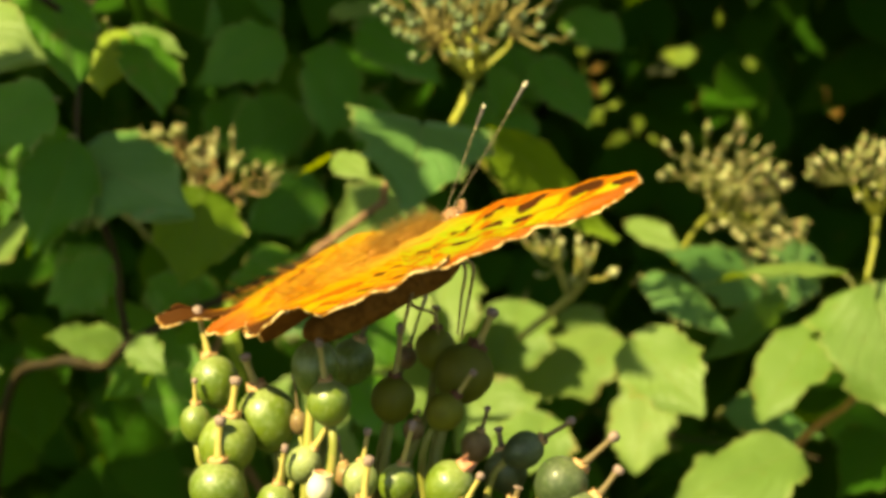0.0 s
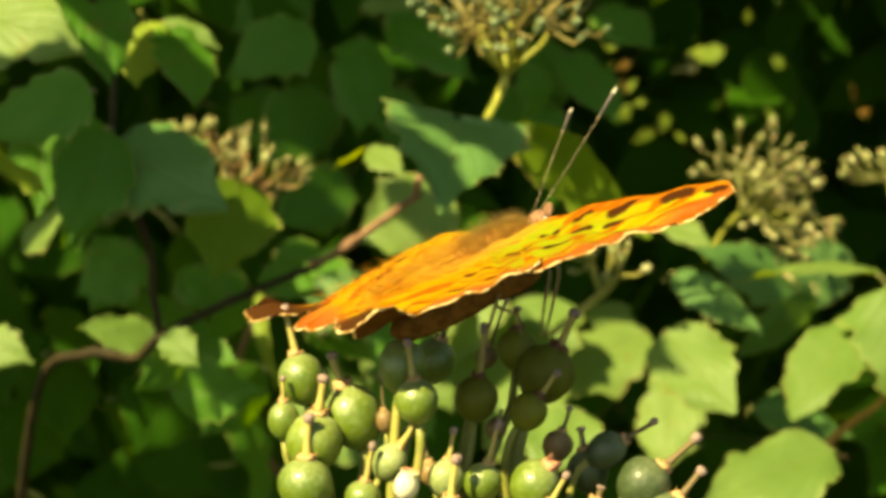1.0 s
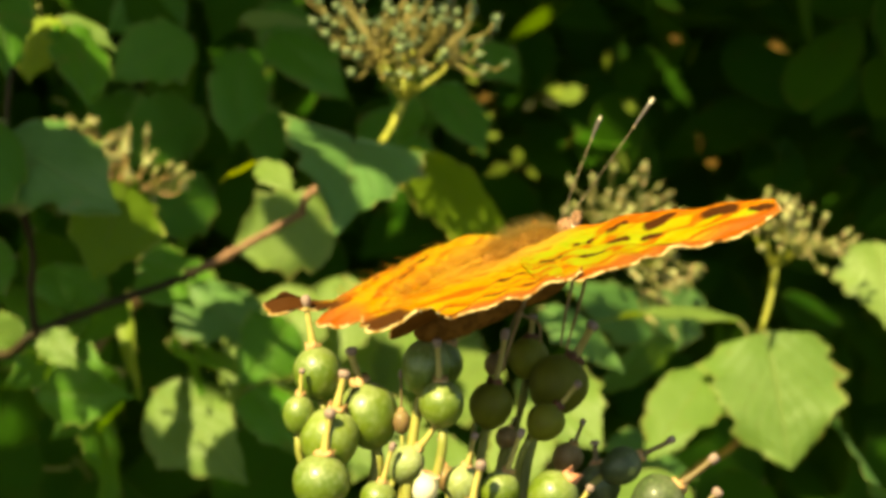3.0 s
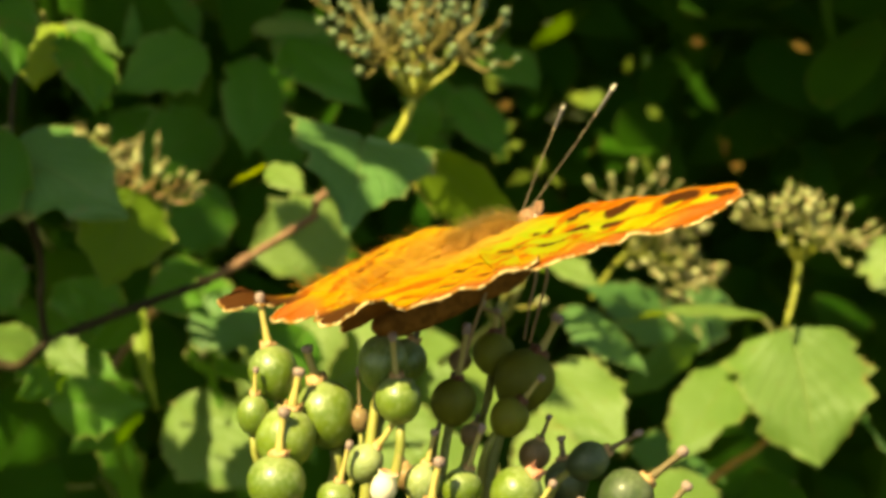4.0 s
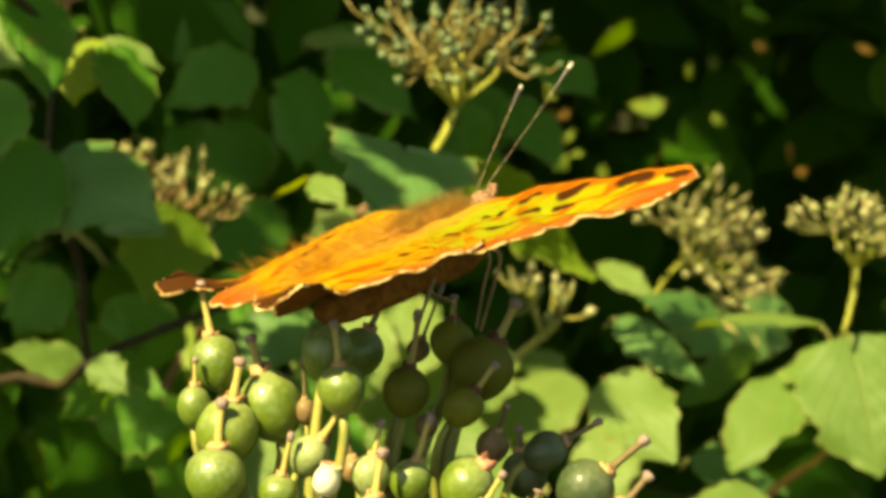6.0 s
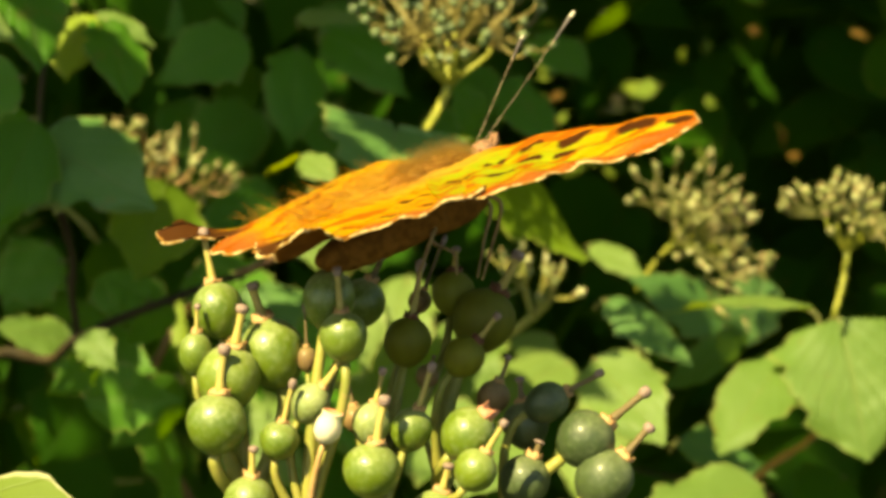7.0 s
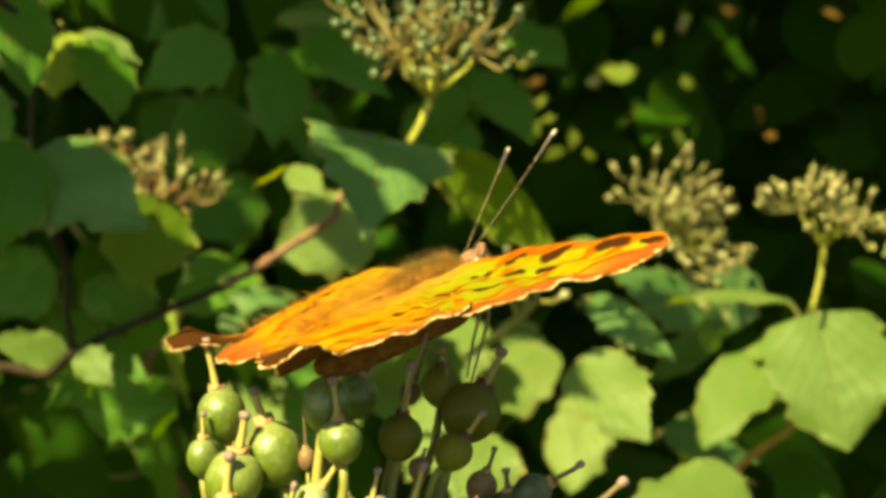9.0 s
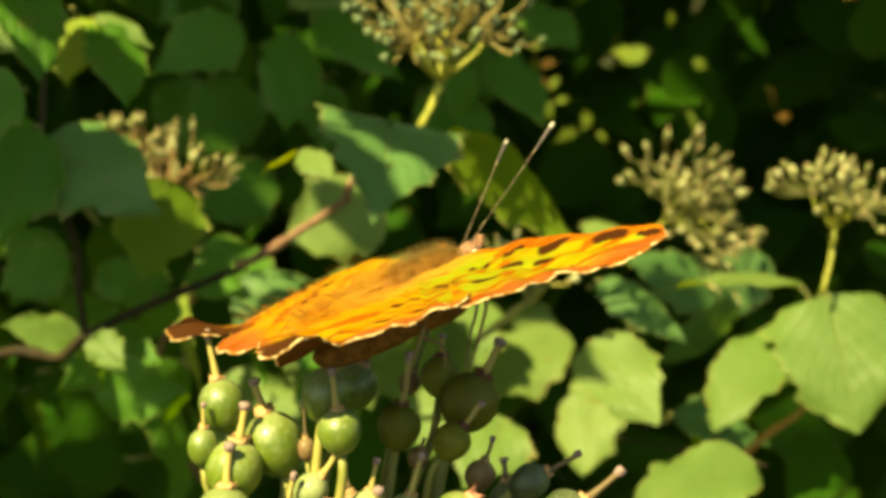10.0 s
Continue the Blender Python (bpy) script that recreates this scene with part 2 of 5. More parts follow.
def berry_material(name, a, b, speck, bloom, rough=0.28, gloss=0.42, coat=0.16):
    k = Nodes(name)
    o = k.objects()
    shift = k.add("CombineXYZ")
    k.link(k.math("MULTIPLY", k.random(), 12.0), shift.inputs[0])
    w = k.vec("ADD", o, shift.outputs[0])
    n1 = k.noise(w, 1.6, 2.0)
    n2 = k.noise(w, 16.0, 2.0)
    n3 = k.noise(w, 5.0, 3.0)
    tone = k.math("ADD", k.math("MULTIPLY", n1, 0.7), k.math("MULTIPLY", k.random(), 0.4))
    color = k.mix(k.span(tone, 0.25, 0.85), a, b)
    color = k.mix(k.math("MULTIPLY", k.span(n2, 0.60, 0.70), 0.30), color, speck)
    color = k.mix(k.math("MULTIPLY", k.span(n3, 0.45, 0.75), bloom), color, c3(0.38, 0.44, 0.30))
    # paler upper end: waxy bloom, with the whitish top gloss painted into it
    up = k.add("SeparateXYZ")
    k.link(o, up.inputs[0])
    wax_sheen = k.math("MULTIPLY", k.span(k.math("ADD", up.outputs[2], k.math("MULTIPLY", k.math("SUBTRACT", n3, 0.5), 0.9)), 0.05, 1.0), 0.25 * min(1.0, bloom * 8.0))
    color = k.mix(wax_sheen, color, c3(0.40, 0.42, 0.24))
    return k.surface(color, k.math("ADD", rough, k.math("MULTIPLY", n3, 0.22)), k.bump(n2, 0.12, 0.05), specular=gloss, sub=0.12,
                     sub_radius=(0.0006, 0.0010, 0.0002), coat=coat)


BERRY = berry_material("green_berry", c3(0.108, 0.150, 0.016), c3(0.066, 0.106, 0.009), c3(0.24, 0.27, 0.09), 0.13, 0.30, 0.5, 0.25)
# green berries whose dark bluish shade under the wing is in the colour
BERRY_SKY_SHADE = berry_material("sky_shade_berry", c3(0.040, 0.060, 0.022), c3(0.028, 0.046, 0.016), c3(0.07, 0.08, 0.04), 0.08, 0.42)
BERRY_PALE = berry_material("pale_berry", c3(0.19, 0.22, 0.085), c3(0.10, 0.14, 0.040), c3(0.36, 0.36, 0.24), 0.30, 0.45)
BERRY_WHITE = berry_material("whitish_berry", c3(0.58, 0.52, 0.44), c3(0.46, 0.40, 0.32), c3(0.55, 0.40, 0.32), 0.2, 0.5)
# olive from ripening, darkened further for the shade beneath the wing
BERRY_OLIVE_SHADE = berry_material("shaded_olive_berry", c3(0.120, 0.125, 0.012), c3(0.085, 0.085, 0.008), c3(0.17, 0.12, 0.03), 0.0, 0.5, 0.22, 0.03)
BERRY_BROWN = berry_material("withered_berry", c3(0.20, 0.115, 0.045), c3(0.11, 0.065, 0.028), c3(0.28, 0.18, 0.08), 0.05, 0.6)
BERRY_TEAL = berry_material("dark_green_berry", c3(0.078, 0.120, 0.052), c3(0.038, 0.070, 0.030), c3(0.24, 0.20, 0.10), 0.08, 0.5)
BUD_TIP = stalk_material("cream_bud", c3(0.36, 0.28, 0.14), c3(0.22, 0.17, 0.08), c3(0.22, 0.14, 0.07))
BUD_NECK = stalk_material("pinkish_fruit_neck", c3(0.30, 0.215, 0.125), c3(0.19, 0.155, 0.065), c3(0.34, 0.22, 0.15))
k = Nodes("small_green_fruit")
n1 = k.noise(k.objects(), 2.2, 3.0)
color = k.ramp(k.random(), [(0.0, c3(0.085, 0.078, 0.028)), (0.4, c3(0.115, 0.135, 0.040)), (0.75, c3(0.19, 0.21, 0.075)), (1.0, c3(0.36, 0.36, 0.20))])
color = k.mix(k.math("MULTIPLY", k.span(n1, 0.4, 0.7), 0.4), color, c3(0.09, 0.085, 0.035))
BUD = k.surface(color, 0.38, k.bump(n1, 0.2, 0.05), specular=0.45)

k = Nodes("soil")
o = k.objects()
g1, g2 = k.noise(o, 6.0, 5.0), k.noise(o, 90.0, 4.0)
SOIL = k.surface(k.mix(k.span(g1, 0.35, 0.65), c3(0.035, 0.026, 0.016), c3(0.030, 0.045, 0.014)), 0.9, k.bump(k.math("ADD", g1, g2), 0.8, 0.01), specular=0.05)


# ---- ground ----
def ground():
    n, half = 40, 60.0
    verts, faces = [], []
    for j in range(n + 1):
        for i in range(n + 1):
            u, v = 2 * i / n - 1, 2 * j / n - 1
            x, y = half * u * abs(u) ** 1.5, half * v * abs(v) ** 1.5
            verts.append((x, y, 0.03 * noise.noise(Vector((x * 1.3, y * 1.3, 0)))))
    for j in range(n):
        for i in range(n):
            a = j * (n + 1) + i
            faces.append((a, a + 1, a + n + 2, a + n + 1))
    tagged(new("ground", mesh("ground", verts, faces, [SOIL])), "brown soil with thin green growth under the shrubs", "ground", kind="structure")


# ---- leaves ----
def blade(length, width, curl, fold, cup, wave, seed, rows=30, cols=6, twist=0.0, belly=0.70, base=0.66, end=0.66, taper=0.46):
    """A pointed oval leaf from its foot at the origin along y, upper side along z, with a slightly raised pattern of veins."""
    rng = random.Random(seed)
    ph, ph2 = rng.uniform(0, 6), rng.uniform(0, 6)
    verts, uvs, faces = [], [], []
    for i in range(rows + 1):
        s = i / rows
        w = 0.5 * width * (math.sin(math.pi * s ** belly) ** (base if s ** belly < 0.5 else end)) * (1 - taper * max(0.0, s - 0.55) / 0.45) * (1 - 0.42 * max(0.0, s - 0.80) / 0.20) if 0 < s < 1 else 0.0006
        for j in range(-cols, cols + 1):
            q = j / cols
            edge = abs(q) ** 3
            rag = 1 + 0.07 * edge * math.sin(8.5 * s + ph2 * (2 if q > 0 else 1)) + 0.07 * edge * math.sin(25 * s + ph * (1 if q > 0 else 2)) + 0.085 * edge * math.sin(46 * s + ph2) * math.sin(13 * s + ph) + edge * rng.uniform(-0.02, 0.02)
            x = q * w * rag
            y = length * s
            arc = (s - 1.05 * (0.5 * abs(q)) ** 0.65) * 6
            z = fold * abs(x) - cup * x * x / max(width, 1e-4) + 0.010 * width * math.cos(2 * math.pi * arc) * (1 - abs(q)) * min(1, 4 * abs(q))
            z += wave * width * edge * (math.sin(9 * s + ph + (1.3 if q > 0 else 0)) + 0.5 * math.sin(17 * s + ph2))
            z += 0.018 * width * math.sin(6.5 * s + 2.2 * q + ph2) * math.sin(3.1 * q + 4.0 * s + ph)
            a = curl * s
            y2 = length * (math.sin(a) / curl if abs(curl) > 1e-3 else s)
            drop = -length * ((1 - math.cos(a)) / curl if abs(curl) > 1e-3 else 0.0)
            v = Vector((x, y2 + z * math.sin(a), drop + z * math.cos(a)))
            if twist:
                tw = twist * s
                v = Vector((v.x * math.cos(tw) - v.z * math.sin(tw), v.y, v.x * math.sin(tw) + v.z * math.cos(tw)))
            verts.append(v)
            uvs.append((s, 0.5 + 0.5 * q))
    c = 2 * cols + 1
    for i in range(rows):
        for j in range(c - 1):
            a = i * c + j
            faces.append((a, a + 1, a + c + 1, a + c))
    return verts, faces, uvs


SEED = [10]


def leaf(parent, foot, tip, width, face, mat=None, curl=0.5, fold=0.18, cup=0.5, wave=0.055, twist=0.0, stem=None, belly=0.70, base=0.66, end=0.66, taper=0.46):
    """A leaf from foot to tip whose upper side faces the given way; stem: where its short stalk joins the twig."""
    SEED[0] += 1
    foot, tip = Vector(foot), Vector(tip)
    way = tip - foot
    length = way.length * (1 + 0.045 * curl * curl)
    verts, faces, uvs = blade(length, width, curl, fold, cup, wave, SEED[0], twist=twist, belly=belly, base=base, end=end, taper=taper)
    end = verts[-7]
    lift = math.atan2(end.z, end.y)
    yv = way.normalized()
    zv = Vector(face)
    zv = (zv - yv * zv.dot(yv)).normalized()
    xv = yv.cross(zv)
    m = Matrix((xv, yv, zv)).transposed().to_4x4() @ Matrix.Rotation(-lift, 4, "X")
    back = m.inverted() @ (Vector(stem) - foot) if stem is not None else Vector((0.05 * width, -0.07 * length, -0.14 * length))
    tv, tf = tube(bez(Vector((0, 0.02 * length, 0)), Vector((0, -0.06 * length, -0.004 * length)), back * 0.7, back, 5), [0.0004, 0.0005], 6)
    o = len(verts)
    me = mesh("leaf", verts + tv, faces + [tuple(i + o for i in f) for f in tf], [mat or LEAF, STALK_DULL],
              uvs + [(0.5, 0.5)] * len(tv), [0] * len(faces) + [1] * len(tf))
    return part("leaf", me, parent, Matrix.Translation(foot - origin(parent)) @ m)


def twig(parent, name, pts, r0, r1, mat, knots=0, seed=1, label=""):
    """A rod through world points, a part of its shrub."""
    o = origin(parent)
    path = smooth_path([Vector(p) - o for p in pts], 6)
    n = len(path)
    rng = random.Random(seed)
    radii = [(r0 + (r1 - r0) * i / (n - 1)) * (1 + 0.07 * rng.uniform(-1, 1)) for i in range(n)]
    for kx in range(knots):
        radii[rng.randrange(n)] *= 1.35
    v, f = tube(path, radii, 9, 0.05, seed)
    return part(name, mesh(name, v, f, [mat]), parent, None, label)


# ---- fruit ----
def berry_profile():
    rows = []
    for i in range(13):
        a = math.pi * (i + 0.35) / 12.7
        r = math.sin(a)
        z = -math.cos(a)
        rows.append((r * (1.0 + 0.05 * z - 0.03 * z * z), z * (1.04 if z < 0 else 0.95)))
    return rows


UNIT = {}


def unit(key, maker):
    if key not in UNIT:
        UNIT[key] = maker()
    return UNIT[key]


def berry_mesh(mat, shape):
    return unit(("berry", mat.name, shape), lambda: mesh("berry", *turned(berry_profile(), 20, 0.018, shape), [mat]))


def urn_mesh(shape):
    """A bleached fruit eaten out from above: a flared rim round a brown hollow."""
    def make():
        v, f = turned([(0.12, -1.0), (0.55, -0.88), (0.88, -0.45), (0.95, 0.0), (0.86, 0.42), (0.70, 0.70), (0.66, 0.82), (0.78, 1.02), (0.70, 1.05), (0.52, 0.78), (0.40, 0.55), (0.10, 0.45)], 18, 0.03, shape)
        return mesh("berry", v, f, [BERRY_WHITE, CALYX_RED], None, [1 if q >= 18 * 8 else 0 for q in range(len(f))])
    return unit(("urn", shape), make)


def calyx_mesh(mat, shape):
    def make():
        rng = random.Random(shape)
        v, f = turned([(0.16, -0.10), (0.27, -0.04), (0.28, 0.03), (0.25, 0.10), (0.18, 0.08), (0.08, 0.03)], 14, 0.05, shape)
        v = [Vector((p.x * q, p.y * q, p.z * (rng.choice((0.5, 0.8, 1.5, 2.1)) if p.z > 0.08 else 1.0))) for p in v for q in (rng.uniform(0.72, 1.22),)]
        return mesh("calyx", v, f, [mat])
    return unit(("calyx", mat.name, shape), make)


def style_mesh(mat, shape):
    def make():
        rng = random.Random(shape + 40)
        b = rng.uniform(-0.05, 0.05)
        path = smooth_path([(0, 0, 0), (b, 0.5 * b, 0.35), (b, -b, 0.7), (0, 0, 0.93)], 4)
        n = len(path)
        v, f = tube(path, [0.092 - 0.028 * min(1.0, i / (0.35 * (n - 1))) + 0.014 * max(0.0, i / (n - 1) - 0.6) / 0.4 for i in range(n)], 8, 0.05, shape)
        h, g = turned([(0.06, 0.76), (0.092, 0.80), (0.112, 0.88), (0.106, 0.955), (0.06, 1.0)], 9, 0.06, shape)
        vv, ff = joined([(v, f), (h, g)])
        return mesh("style", vv, ff, [mat, STIGMA], None, [0] * len(f) + [1] * len(g))
    return unit(("style", mat.name, shape), make)


def berry(parent, center, tip, r, root=None, mat=None, long=1.08, calyx=None, style=None, stalk=None, thick=1.0, cup=False):
    """One fruit with its withered calyx and style, and the stalk down to where it branches off."""
    SEED[0] += 1
    shape = SEED[0] % 3
    o = origin(parent)
    c, t = Vector(center) - o, Vector(tip) - o
    way = (t - c).normalized()
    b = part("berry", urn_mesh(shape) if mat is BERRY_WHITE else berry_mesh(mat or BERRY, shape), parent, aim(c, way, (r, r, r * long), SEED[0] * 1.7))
    if mat is not BERRY_WHITE:
        part("calyx", calyx_mesh(calyx or CALYX, shape), b, Matrix.Translation((0, 0, 0.93)) @ Matrix.Diagonal((1.3, 1.3, 2.0, 1) if cup else (1.22, 1.22, 1.15, 1)))
    tall = ((t - c).length / (r * long)) - 0.97
    if not cup:
        part("style", style_mesh(style or STYLE, shape), b, Matrix.Translation((0, 0, 0.97)) @ Matrix.Diagonal((1.95 * thick, 1.95 * thick, tall, 1)))
    if root is not None:
        e = Vector(root) - o
        a = c - way * r * long * 0.93
        d = (a - e).length
        path = bez(a, a - way * d * 0.3, e + Vector((0, 0, 0.45 * d)), e, 8)
        v, f = tube(path, [r * 0.20, r * 0.30], 7, 0.05, SEED[0])
        part("pedicel", mesh("pedicel", v, f, [stalk or STALK]), parent)
    return b


def bud_mesh(kind, shape):
    def make():
        if kind == "berry":
            return mesh("small_fruit", *turned(berry_profile()[::2] + [(0.3, 1.0), (0.12, 1.05), (0.1, 1.5), (0.16, 1.6)], 9, 0.03, shape), [BERRY_TEAL])
        stub = (0.9, 1.5, 1.9, 1.2)[shape % 4]
        v, f = turned([(0.15, -2.3), (0.22, -1.7), (0.36, -1.15), (0.68, -0.65), (0.84, -0.1), (0.80, 0.4), (0.58, 0.78), (0.34, 0.93), (0.17, 1.0), (0.14, stub), (0.24, stub + 0.2), (0.13, stub + 0.36)], 10, 0.05, shape)
        return mesh("small_fruit", v, f, [BUD, BUD_NECK, BUD_TIP], None, [1 if q < 30 else 0 if q < 70 else 2 for q in range(len(f))])
    return unit((kind, shape), make)


def spray(parent, base, foot, axis, reach, count, size, kind, seed, flat=0.75, limbs=7, thick=0.0009, mat=None, stem_mat=None, loose=0.16):
    """A flat-topped fruit spray: stalk, forked rays and many small fruits."""
    rng = random.Random(seed)
    o = origin(parent)
    base, foot = Vector(base) - o, Vector(foot) - o
    axis = Vector(axis).normalized()
    sx = axis.orthogonal().normalized()
    sy = axis.cross(sx)
    stalk_mat = mat or STALK_YELLOW
    holder = part("fruit_spray", mesh("fruit_spray", *tube(smooth_path([foot, foot.lerp(base, 0.55) + sx * 0.001, base], 5), [thick * 1.1, thick * 1.35], 9, 0.04, seed), [stem_mat or stalk_mat]), parent)
    rays, places = [], []
    for q in range(limbs):
        w = 2 * math.pi * (q + rng.uniform(-0.3, 0.3)) / limbs
        lean = rng.uniform(0.45, 1.0) if q else 0.1
        out = sx * math.cos(w) + sy * math.sin(w)
        mid = base + axis * reach * rng.uniform(0.30, 0.5) + out * reach * 0.42 * lean
        limb = (tube(bez(base - axis * 0.001, base + axis * reach * 0.12 + out * reach * 0.12, mid - axis * reach * 0.1, mid, 5), [thick * 0.85, thick * 0.6], 6, 0.05, q))
        part("ray", mesh("ray", *limb, [stem_mat or stalk_mat]), holder)
        m = count // limbs
        for j in range(m):
            w2 = w + rng.uniform(-0.75, 0.75)
            out2 = sx * math.cos(w2) + sy * math.sin(w2)
            far = lean * rng.uniform(0.35, 1.15)
            end = base + axis * reach * (flat + rng.uniform(-loose, 0.18) - 0.25 * far * far) + out2 * reach * far
            fork = mid.lerp(end, rng.uniform(0.05, 0.3))
            rays.append(tube(bez(mid, mid.lerp(fork, 0.6) + axis * 0.001, end - axis * reach * 0.16, end, 5), [thick * 0.5, thick * 0.36], 5))
            way = (end - fork).normalized() + axis * 0.5 + Vector((rng.uniform(-.3, .3), rng.uniform(-.3, .3), rng.uniform(-.1, .2)))
            places.append((end + way.normalized() * size * 0.9, way, size * rng.uniform(0.72, 1.2)))
    part("fine_ray", mesh("fine_ray", *joined(rays), [stalk_mat]), holder, None, "thread-thin forked fruit stalks", "stuff")
    for p, way, s in places:
        part("small_fruit", bud_mesh(kind, rng.randrange(4)), holder, aim(p, way, s, rng.uniform(0, 6)))
    return holder


def crowd(name, count, inside, size, seed, label, category, middle, reach, holes=()):
    """Many plain leaves joined, too many to count."""
    rng = random.Random(seed)
    verts, faces, uvs = [], [], []
    made = 0
    while made < count:
        p = inside(rng)
        if p is None:
            continue
        made += 1
        length = size * rng.uniform(0.6, 1.25)
        w = length * rng.uniform(0.5, 0.68)
        y = Vector((rng.gauss(0, 1), rng.gauss(-0.3, 1), rng.gauss(-0.5, 0.7))).normalized()
        z = Vector((rng.gauss(-0.2, 0.6), rng.gauss(-0.5, 0.6), rng.gauss(0.9, 0.5)))
        z = (z - y * z.dot(y)).normalized()
        x = y.cross(z)
        if any(gap(p + y * length * q, w * 0.35 + 0.003) for q in (0.2, 0.5, 0.8)):
            continue
        o = len(verts)
        bend, fold = rng.uniform(0.05, 0.3), rng.uniform(0.05, 0.25)
        away = (Vector(((p.x - middle[0]) / reach[0], (p.y - middle[1]) / reach[1], (p.z - middle[2]) / reach[2]))).length
        if away > 0.78 + 0.14 * math.sin(5.1 * p.x + 2.0) * math.sin(4.3 * p.y + 3.7 * p.z) + 0.22 * (math.sin(p.x * 127.1 + p.y * 311.7 + p.z * 74.7) * 4375.85 % 1.0):
            continue
        if any(math.hypot(p.x + 0.535 * (p.z - 1.16) - a, p.y + 0.586 * (p.z - 1.16) - b) < r for a, b, r in holes):
            continue
        for s, q in ((0, 0), (0.08, 0.45), (0.2, 0.80), (0.38, 1.0), (0.56, 0.93), (0.74, 0.66), (0.88, 0.32), (1.0, 0)):
            for e in ((-1, 0, 1) if q else (0,)):
                h = fold * abs(e) * q * w * 0.5 - bend * length * s * s
                verts.append(p + y * length * s + x * (e * q * w * 0.5) + z * h)
                uvs.append((s, 0.5 + 0.5 * e))
        for a in (1, 4, 7, 10, 13):
            for b in (0, 1):
                faces.append((o + a + b, o + a + b + 1, o + a + b + 4, o + a + b + 3))
        faces += [(o, o + 2, o + 1), (o, o + 3, o + 2), (o + 16, o + 17, o + 19), (o + 17, o + 18, o + 19)]
    ob = new(name, mesh(name, verts, faces, [LEAF_SHADE_DARK], uvs))
    return tagged(ob, label, category, kind="stuff")


def plain_leaf_mesh(shape, mat):
    """One of a few blades that many leaves of the shrub share."""
    def make():
        rng = random.Random(shape)
        v, f, uv = blade(1.0, rng.uniform(0.52, 0.66), rng.uniform(0.2, 0.9), rng.uniform(0.05, 0.3), 0.4, 0.035, shape, 9, 3)
        tv, tf = tube([Vector((0, 0.03, 0)), Vector((0, -0.1, -0.02)), Vector((0.02, -0.22, -0.07))], [0.012, 0.012, 0.014], 5)
        n = len(v)
        return mesh("leaf", v + tv, f + [tuple(i + n for i in q) for q in tf], [mat, STALK], uv + [(0.5, 0.5)] * len(tv), [0] * len(f) + [1] * len(tf))
    return unit(("plain leaf", shape, mat.name), make)


def shrub(count, inside, seed, lit, dry):
    """The older part of the shrub: stems from the ground and single leaves, each on its own."""
    rng = random.Random(seed)
    place = Vector((0.05, 0.8, 0.0))
    s = thing("dogwood_shrub", place, "dense old dogwood shrub with leaves coloured dark for shade", "shrub", "dogwood shrub")
    for x, y, lx, ly, r in ((-0.22, 0.85, -0.30, 0.70, 0.009), (0.05, 0.95, 0.02, 0.80, 0.011), (0.30, 0.9, 0.36, 0.78, 0.009), (-0.02, 1.25, -0.15, 1.2, 0.012), (0.42, 1.1, 0.30, 1.05, 0.010)):
        twig(s, "stem", [(x, y, -0.03), (x + 0.02, y - 0.02, 0.6), ((x + lx) / 2, (y + ly) / 2, 1.15), (lx, ly, 1.75)], r, r * 0.35, BARK, 4, int(x * 100) + 60)
    for i in range(count):
        p = inside(rng)
        if p is None:
            continue
        y = Vector((rng.gauss(0, 1), rng.gauss(-0.35, 0.7), rng.gauss(-0.55, 0.6))).normalized()
        z = Vector((rng.gauss(-0.15, 0.55), rng.gauss(-0.7, 0.5), rng.gauss(0.8, 0.45)))
        z = (z - y * z.dot(y)).normalized()
        x = y.cross(z)
        length = 0.047 * rng.uniform(0.65, 1.25)
        if any(gap(p + y * length * q, length * 0.22 + 0.003) for q in (0.2, 0.5, 0.8)):
            continue
        m = Matrix((x, y, z)).transposed().to_4x4()
        part("leaf", plain_leaf_mesh(100 + rng.randrange(6), LEAF_SHADE_DARK), s, Matrix.Translation(p - place) @ m @ Matrix.Scale(length, 4))
    # small leaves in brighter colours than their neighbours, added as sun flecks
    for f in lit + dry:
        y = Vector((rng.uniform(-1, 1), rng.uniform(-0.3, 0.3), rng.uniform(-1, 0.3))).normalized()
        z = Vector((rng.uniform(-0.9, 0.7), -0.6, rng.uniform(0.1, 0.7)))
        z = (z - y * z.dot(y)).normalized()
        m = Matrix((y.cross(z), y, z)).transposed().to_4x4()
        p = Vector(f) + Vector((rng.uniform(-0.003, 0.003), rng.uniform(-0.01, 0.01), rng.uniform(-0.003, 0.003)))
        part("leaf", plain_leaf_mesh(100 + rng.randrange(6), LEAF_DRY if f in dry else LEAF_YOUNG), s, Matrix.Translation(p - place) @ m @ Matrix.Scale(rng.uniform(0.0045, 0.0075 if f in dry else 0.0095), 4) @ Matrix.Diagonal((rng.uniform(0.5, 1.0), 1.0, 1.0, 1.0)))
    return s


# ---- butterfly ----
MM = 0.001


